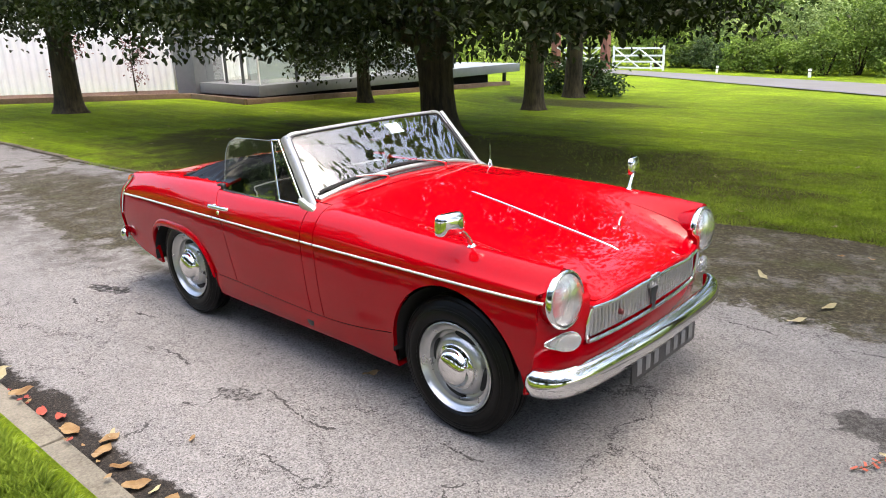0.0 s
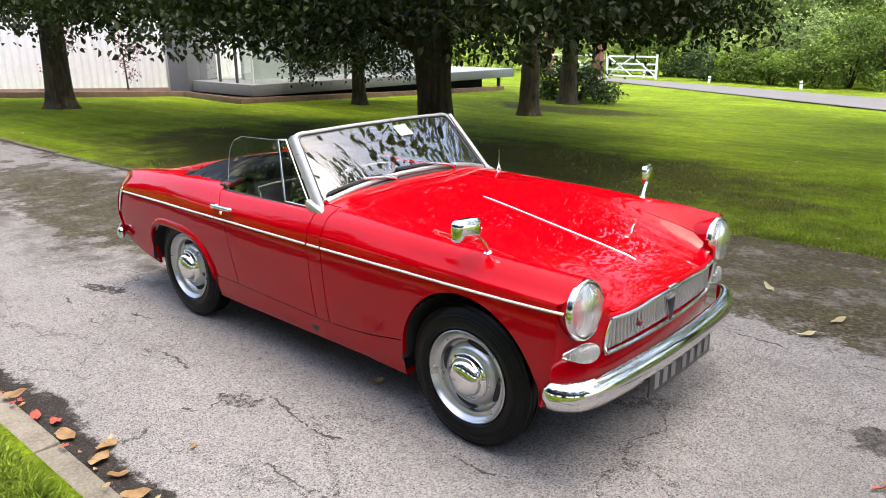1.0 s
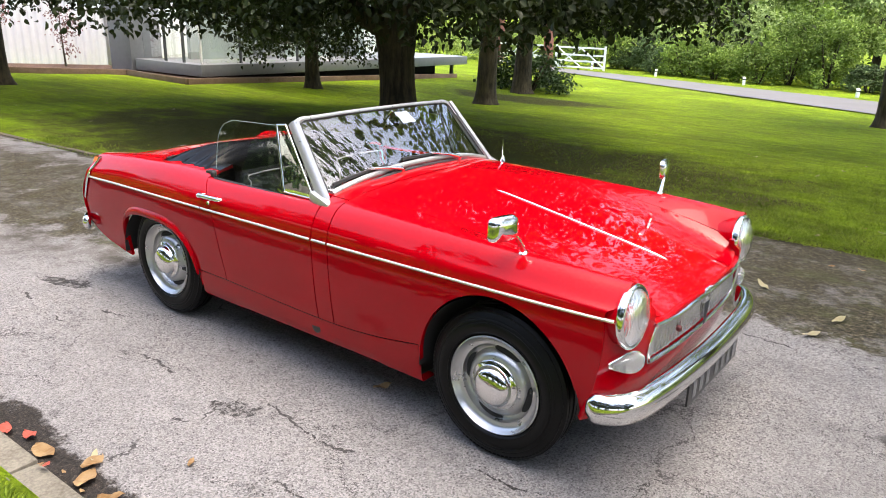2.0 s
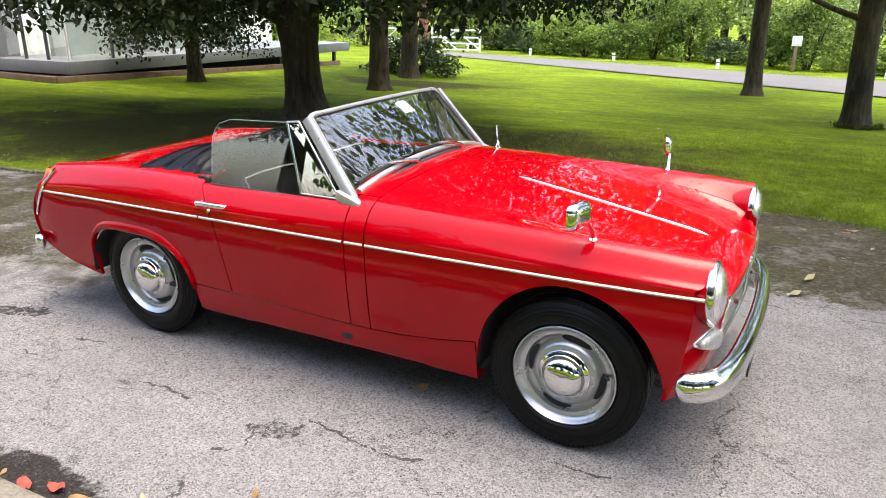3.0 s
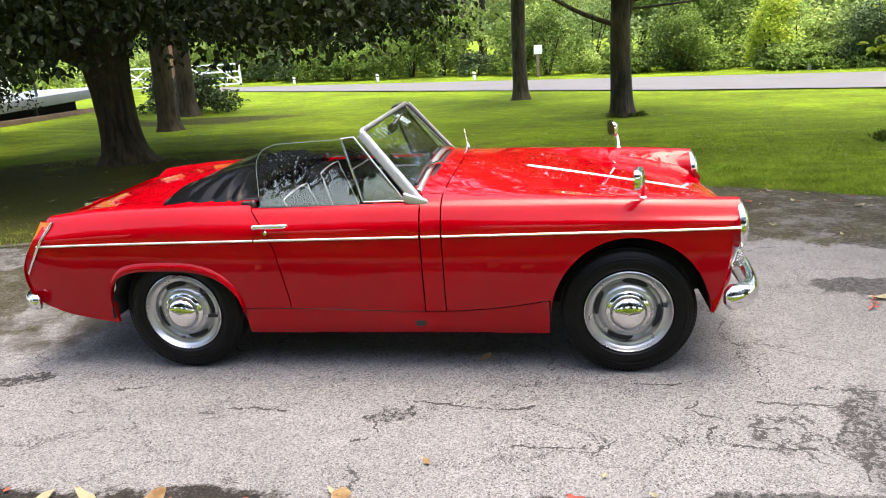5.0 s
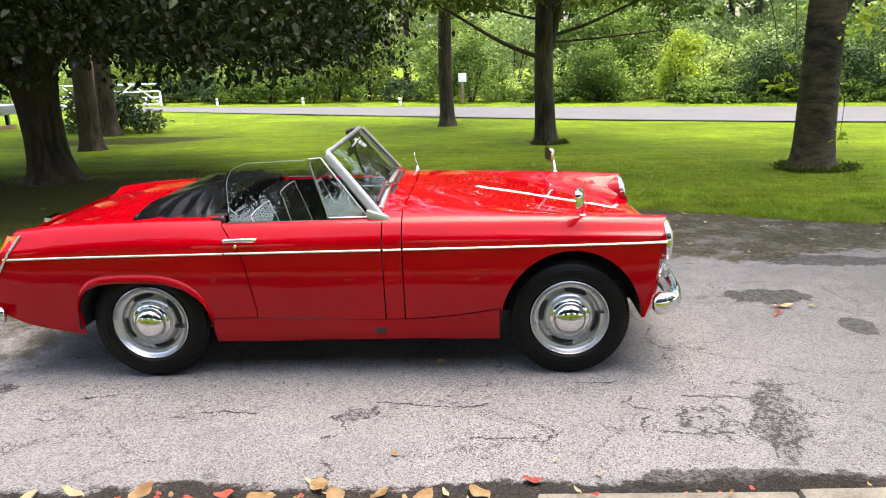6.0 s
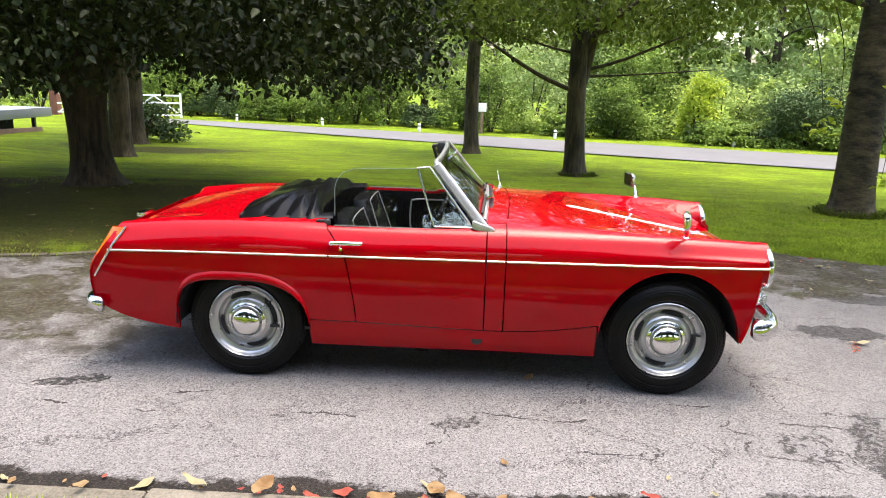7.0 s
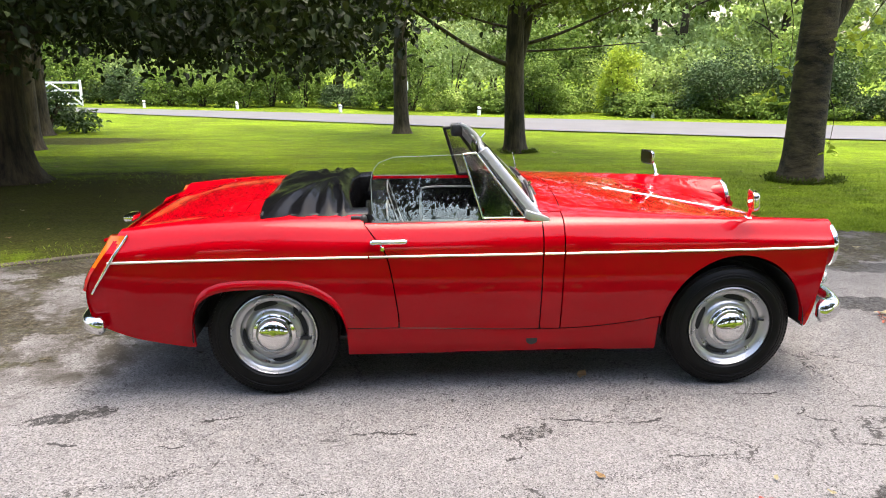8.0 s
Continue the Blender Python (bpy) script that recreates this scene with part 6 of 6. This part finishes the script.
def bed_edge():
    root = tagged(empty("flower_bed"), "mulched bed with a weathered timber edge", "flower bed", kind="structure")
    line = [Vector((-23.0, 1.7, 0)), Vector((-21.1, 6.7, 0)), Vector((-19.45, 11.15, 0)), Vector((-16.2, 10.75, 0)), Vector((-16.35, 13.0, 0)), Vector((-16.55, 16.5, 0)), Vector((-16.7, 22.5, 0))]
    for p, q in zip(line, line[1:]):
        m = Matrix.Translation((p.x, p.y, 0)) @ Matrix.Rotation(math.atan2(q.y - p.y, q.x - p.x), 4, "Z")
        L = (q - p).length
        bm = bmesh.new()
        box(bm, 0.003, L - 0.003, -0.05, 0.05, -0.15, 0.17, 0.008)
        for v in bm.verts:
            w = m @ v.co
            v.co = Vector((w.x, w.y, w.z + ground_z(w.y)))
        part("timber_edge", bm, TIMBER, root)
    verts, faces = [], []
    inner = [(-25.6, 1.7), (-23.3, 7.4), (-22.3, 12.2), (-19.4, 12.4), (-19.4, 13.5), (-19.4, 16.5), (-19.4, 22.5)]
    for (p, q) in zip(line, inner):
        for k in range(5):
            x, y = lerp(p.x, q[0], k / 4), lerp(p.y, q[1], k / 4)
            verts.append((x, y, ground_z(y) + 0.12))
    for i in range(len(line) - 1):
        for k in range(4):
            a = i * 5 + k
            faces.append((a, a + 1, a + 6, a + 5))
    raw("mulch", verts, faces, MULCH, root, "dark bark mulch")


def sapling(x, y, h, seed):
    root = tagged(empty("maple_sapling", Matrix.Translation((x, y, ground_z(y) + 0.12))), "thin red-leaved maple sapling by the white wall", "tree", "red maple saplings")
    rng = np.random.default_rng(seed)
    bm = tubed([(0, 0, -0.05), (-0.08, 0.02, h * 0.3), (0.02, -0.04, h * 0.65), (0.0, 0, h)], [0.03, 0.024, 0.015, 0.005], 6)
    cl = []
    for k in range(14):
        z = h * rng.uniform(0.15, 0.95)
        a = rng.uniform(0, 2 * np.pi)
        e = (0.55 * math.cos(a) * (1.1 - z / h * 0.5), 0.55 * math.sin(a) * (1.1 - z / h * 0.5), z + 0.15)
        tube(bm, [(0, 0, z), e], [0.010, 0.003], 4)
        cl += [tuple(np.array(e) * np.array([t, t, 1])) for t in (0.5, 0.75, 1.0)]
    part("stem", bm, BARK, root)
    pts = np.repeat(np.array(cl), 8, 0) + rng.normal(0, 0.09, (len(cl) * 8, 3))
    leaf_cloud("foliage", pts, 0.075, LEAF_RED, root, 0.4, seed=seed)


pavilion()
white_hall()
bed_edge()
sapling(-22.0, 9.0, 1.55, 4)
sapling(-21.5, 10.55, 1.65, 5)


# ---- far end: gate, piers, posts, sign ----
def gate():
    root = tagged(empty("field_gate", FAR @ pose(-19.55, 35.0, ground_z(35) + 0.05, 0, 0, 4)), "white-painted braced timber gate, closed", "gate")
    W = 2.75
    for z in (0.12, 0.42, 0.72, 1.08):
        part("rail", boxed(0, W, -0.025, 0.025, z - 0.04, z + 0.04), WHITE, root, "", 0)
    for x in (0.05, W - 0.05):
        part("stile", boxed(x - 0.05, x + 0.05, -0.03, 0.03, 0, 1.2), WHITE, root, "", 0)
    for x0, x1, z0, z1 in ((0.1, 1.4, 0.15, 1.05), (1.4, 0.1, 0.15, 1.05), (1.4, 2.65, 1.05, 0.15)):
        part("brace", tubed([(x0, 0.03, z0), (x1, 0.03, z1)], 0.035, 4), WHITE, root, "", 0)


gate()
for x, y, h in ((-20.1, 35.2, 2.6), (-23.4, 35.6, 2.6)):
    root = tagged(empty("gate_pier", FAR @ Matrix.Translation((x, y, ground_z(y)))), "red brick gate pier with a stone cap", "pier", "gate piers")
    part("shaft", boxed(-0.19, 0.19, -0.19, 0.19, -0.1, h), BRICK, root, "", 0)
    part("cap", boxed(-0.25, 0.25, -0.25, 0.25, h, h + 0.12, 0.02), CONCRETE, root)
root = tagged(empty("field_gate", FAR @ pose(-23.2, 35.4, ground_z(35) + 0.05, 0, 0, 0)), "white-painted braced timber gate beside the pier", "gate")
for z in (0.12, 0.55, 1.08):
    part("rail", boxed(0, 2.7, -0.025, 0.025, z - 0.04, z + 0.04), WHITE, root, "", 0)
for x0, x1 in ((0.1, 1.35), (1.35, 0.1), (1.35, 2.6), (2.6, 1.35)):
    part("brace", tubed([(x0, 0.03, 0.15), (x1, 0.03, 1.05)], 0.035, 4), WHITE, root, "", 0)
for x, y in ((-9.3, 32.6), (-13.8, 34.3), (-4.65, 29.8), (0.78, 27.6), (7.0, 25.7), (-18.2, 36.6)):
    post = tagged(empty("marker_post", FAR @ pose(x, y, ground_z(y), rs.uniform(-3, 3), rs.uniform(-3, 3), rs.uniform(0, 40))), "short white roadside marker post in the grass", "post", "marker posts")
    bm = boxed(-0.055, 0.055, -0.045, 0.045, -0.1, 0.34, 0.008)
    for v in bm.verts:
        if v.co.z > 0.2:
            v.co.z += v.co.y * 0.5
    part("post", bm, WHITE, post)
    part("band", boxed(-0.057, 0.057, -0.047, 0.047, 0.24, 0.28), DARKMETAL, post, "", 0)

sign = tagged(empty("sign", FAR @ pose(-2.05, 29.6, ground_z(29.6), 0, 0, 15)), "small pale sign on a wooden post by the road", "sign")
part("post", boxed(-0.05, 0.05, -0.04, 0.04, -0.2, 0.95, 0.006), TIMBER, sign)
part("panel", boxed(-0.17, 0.17, -0.055, -0.041, 0.93, 1.28, 0.004), WHITE, sign, "blank pale panel")


# ---- grass near the camera and along the lawn's edge ----
def blades(name, pts, size, label, seed):
    ob = leaf_cloud(name, pts, size, GRASS, None, -1.05, seed=seed, width=0.11)
    return tagged(ob, label, "grass", kind="stuff")


gen = np.random.default_rng(5)
n = 56000
px = gen.normal(-3.1, 1.5, n)
py = 0.735 - np.abs(gen.normal(0, 0.42, n))
blades("grass", np.stack([px, py, np.full(n, 0.03)], 1), 0.062, "long green grass beside the kerb", 6)
n = 90000
px = gen.uniform(-9.5, 4.5, n)
off = np.abs(gen.normal(0, 1, n)) * np.where(gen.uniform(0, 1, n) < 0.3, 0.5, 2.6) - 0.06
py = np.array([LAWN_EDGE(x) for x in px]) + off
pz = np.array([terrain_z(x, y) for x, y in zip(px, py)]) + np.clip(off * 0.1, 0, 0.03)
worn = ((px + 7.8) / 4.6) ** 2 + ((py - 6.4) / 2.6) ** 2 < 1.0 + gen.normal(0, 0.25, n)
px, py, pz = px[~worn], py[~worn], pz[~worn]
blades("lawn_edge_grass", np.stack([px, py, pz], 1), 0.034, "ragged short grass at the lawn's edge", 7)


# ---- fallen leaves ----
def leaf_mesh(length, width, curl, seed, material):
    rng = random.Random(seed)
    bm = bmesh.new()
    rows = []
    for i in range(8):
        t = i / 7
        w = width * (math.sin(math.pi * min(t * 0.94 + 0.03, 1)) ** 0.8) * (1 - 0.25 * t)
        z = 0.006 + curl * (4 * (t - 0.5) ** 2) + rng.uniform(0, 0.003)
        rows.append([(length * (t - 0.5), w * u / 2, z + abs(u) * curl * 0.7 + 0.004 * math.sin(9 * t + u)) for u in (-1, -0.45, 0, 0.45, 1)])
    grid(bm, rows)
    me = bpy.data.meshes.new("fallen_leaf")
    bm.to_mesh(me)
    bm.free()
    me.materials.append(material)
    return me


LEAF_MESHES = [leaf_mesh(0.105, 0.078, 0.004, 1, LITTER), leaf_mesh(0.085, 0.048, 0.004, 2, LITTER), leaf_mesh(0.075, 0.05, 0.006, 3, LITTER_RED), leaf_mesh(0.125, 0.045, 0.006, 4, LITTER_PALE), leaf_mesh(0.06, 0.035, 0.006, 5, LITTER_PALE)]


def drop_leaf(x, y, kind, size=1.0, turn=None):
    ob = new("fallen_leaf", LEAF_MESHES[kind])
    z = 0.0 if y > 0.93 else 0.05
    if y > 3.5:
        z = terrain_z(x, y) + (0.035 if y > LAWN_EDGE(x) + 0.1 else 0.0)
    ob.matrix_world = pose(x, y, z + 0.002, rl.uniform(-8, 8), rl.uniform(-8, 8), rl.uniform(0, 360) if turn is None else turn) @ Matrix.Scale(size, 4)
    text = ("yellow-brown fallen leaf, curled, on the ground", "small yellow-brown fallen leaf on the ground", "reddish fallen leaf on the ground", "long pale fallen leaf lying on the ground", "small pale fallen leaf lying on the ground")[kind]
    tagged(ob, text, "leaf", "fallen leaves")


rl = random.Random(12)
for x, y, k in ((-2.36, 2.09, 1), (-1.45, 4.67, 3), (-0.96, 4.31, 3), (-1.03, 3.96, 3), (-1.43, 6.25, 4), (-2.78, 1.03, 0), (-2.71, 0.97, 0), (-2.98, 0.96, 0), (-3.12, 0.98, 2), (-3.23, 0.94, 2), (-2.55, 0.97, 1), (-2.39, 0.95, 0), (-3.4, 0.93, 0), (-3.65, 0.93, 3),
                (-2.82, 1.06, 3), (-1.99, 1.04, 2), (-2.19, 0.97, 0), (-1.89, 1.18, 4), (-1.74, 1.08, 4), (-0.33, 2.8, 3), (-0.16, 2.79, 4), (-0.43, 4.31, 4), (0.39, 4.89, 3), (-3.86, 0.97, 3), (-2.52, 1.25, 1)):
    drop_leaf(x, y, k, 0.55 if 1.05 < y < 2.0 else 1.0)
for i in range(60):
    drop_leaf(rl.uniform(-5.5, 0.6), 0.87 + abs(rl.gauss(0, 0.06)), rl.choice((0, 1, 1, 2, 2, 3)), rl.uniform(0.25, 0.55))
for i in range(40):
    x = rl.uniform(-1.5, 3.0)
    drop_leaf(x, LAWN_EDGE(x) - abs(rl.gauss(0, 0.7)), rl.choice((1, 3, 4, 4, 2)), rl.uniform(0.4, 0.9))
for i in range(70):
    x = rl.uniform(-14, 4)
    drop_leaf(x, LAWN_EDGE(min(x, 4)) + 0.3 + abs(rl.gauss(0, 4)), rl.choice((3, 4, 4, 1)), rl.uniform(0.5, 1.0))

twig = tagged(empty("fallen_twig", pose(-0.395, 2.72, 0.004, 0, 0, 62)), "thin reddish fallen twig with shrivelled leaves on asphalt", "twig")
part("stem", tubed(spline([(-0.09, 0.004, 0.004), (-0.03, -0.006, 0.007), (0.03, 0.006, 0.006), (0.10, 0.0, 0.004)], 14), 0.0022, 6), BARK, twig)
for k in range(7):
    lf = part("leaf", boxed(-0.014, 0.016, -0.005, 0.005, 0.002, 0.0035), LITTER_RED, twig, "", 0)
    lf.matrix_basis = pose(-0.08 + 0.027 * k, 0.010 * (-1) ** k, 0.003, rl.uniform(-20, 20), rl.uniform(-15, 15), rl.uniform(0, 180))

# ---- last: kerb stones ----
kerbs()


def lawn_edging():
    edging = tagged(empty("lawn_edging"), "low sunken stone edging between lawn and drive, mossy", "edging", kind="structure")
    for x0, x1 in ((-14.0, -4.4), (1.4, 6.0)):
        x = x0
        while x < x1:
            w = rl.uniform(0.55, 0.9)
            y0, y1 = LAWN_EDGE(x), LAWN_EDGE(x + w)
            bm = boxed(0.008, math.hypot(w, y1 - y0) - 0.008, 0, 0.07, -0.1, 0.024, 0.010)
            for v in bm.verts:
                v.co += Vector((0, noise.noise(v.co * 8 + Vector((x, 5, 0))), noise.noise(v.co * 7 + Vector((x, 9, 0))))) * 0.008
            k = part("edging_stone", bm, OLD_STONE, edging)
            k.matrix_basis = pose(x, y0 - 0.02, ground_z(y0) + rl.uniform(-0.016, 0.006), 0, 0, math.degrees(math.atan2(y1 - y0, w)) + rl.uniform(-1, 1))
            x += w


lawn_edging()
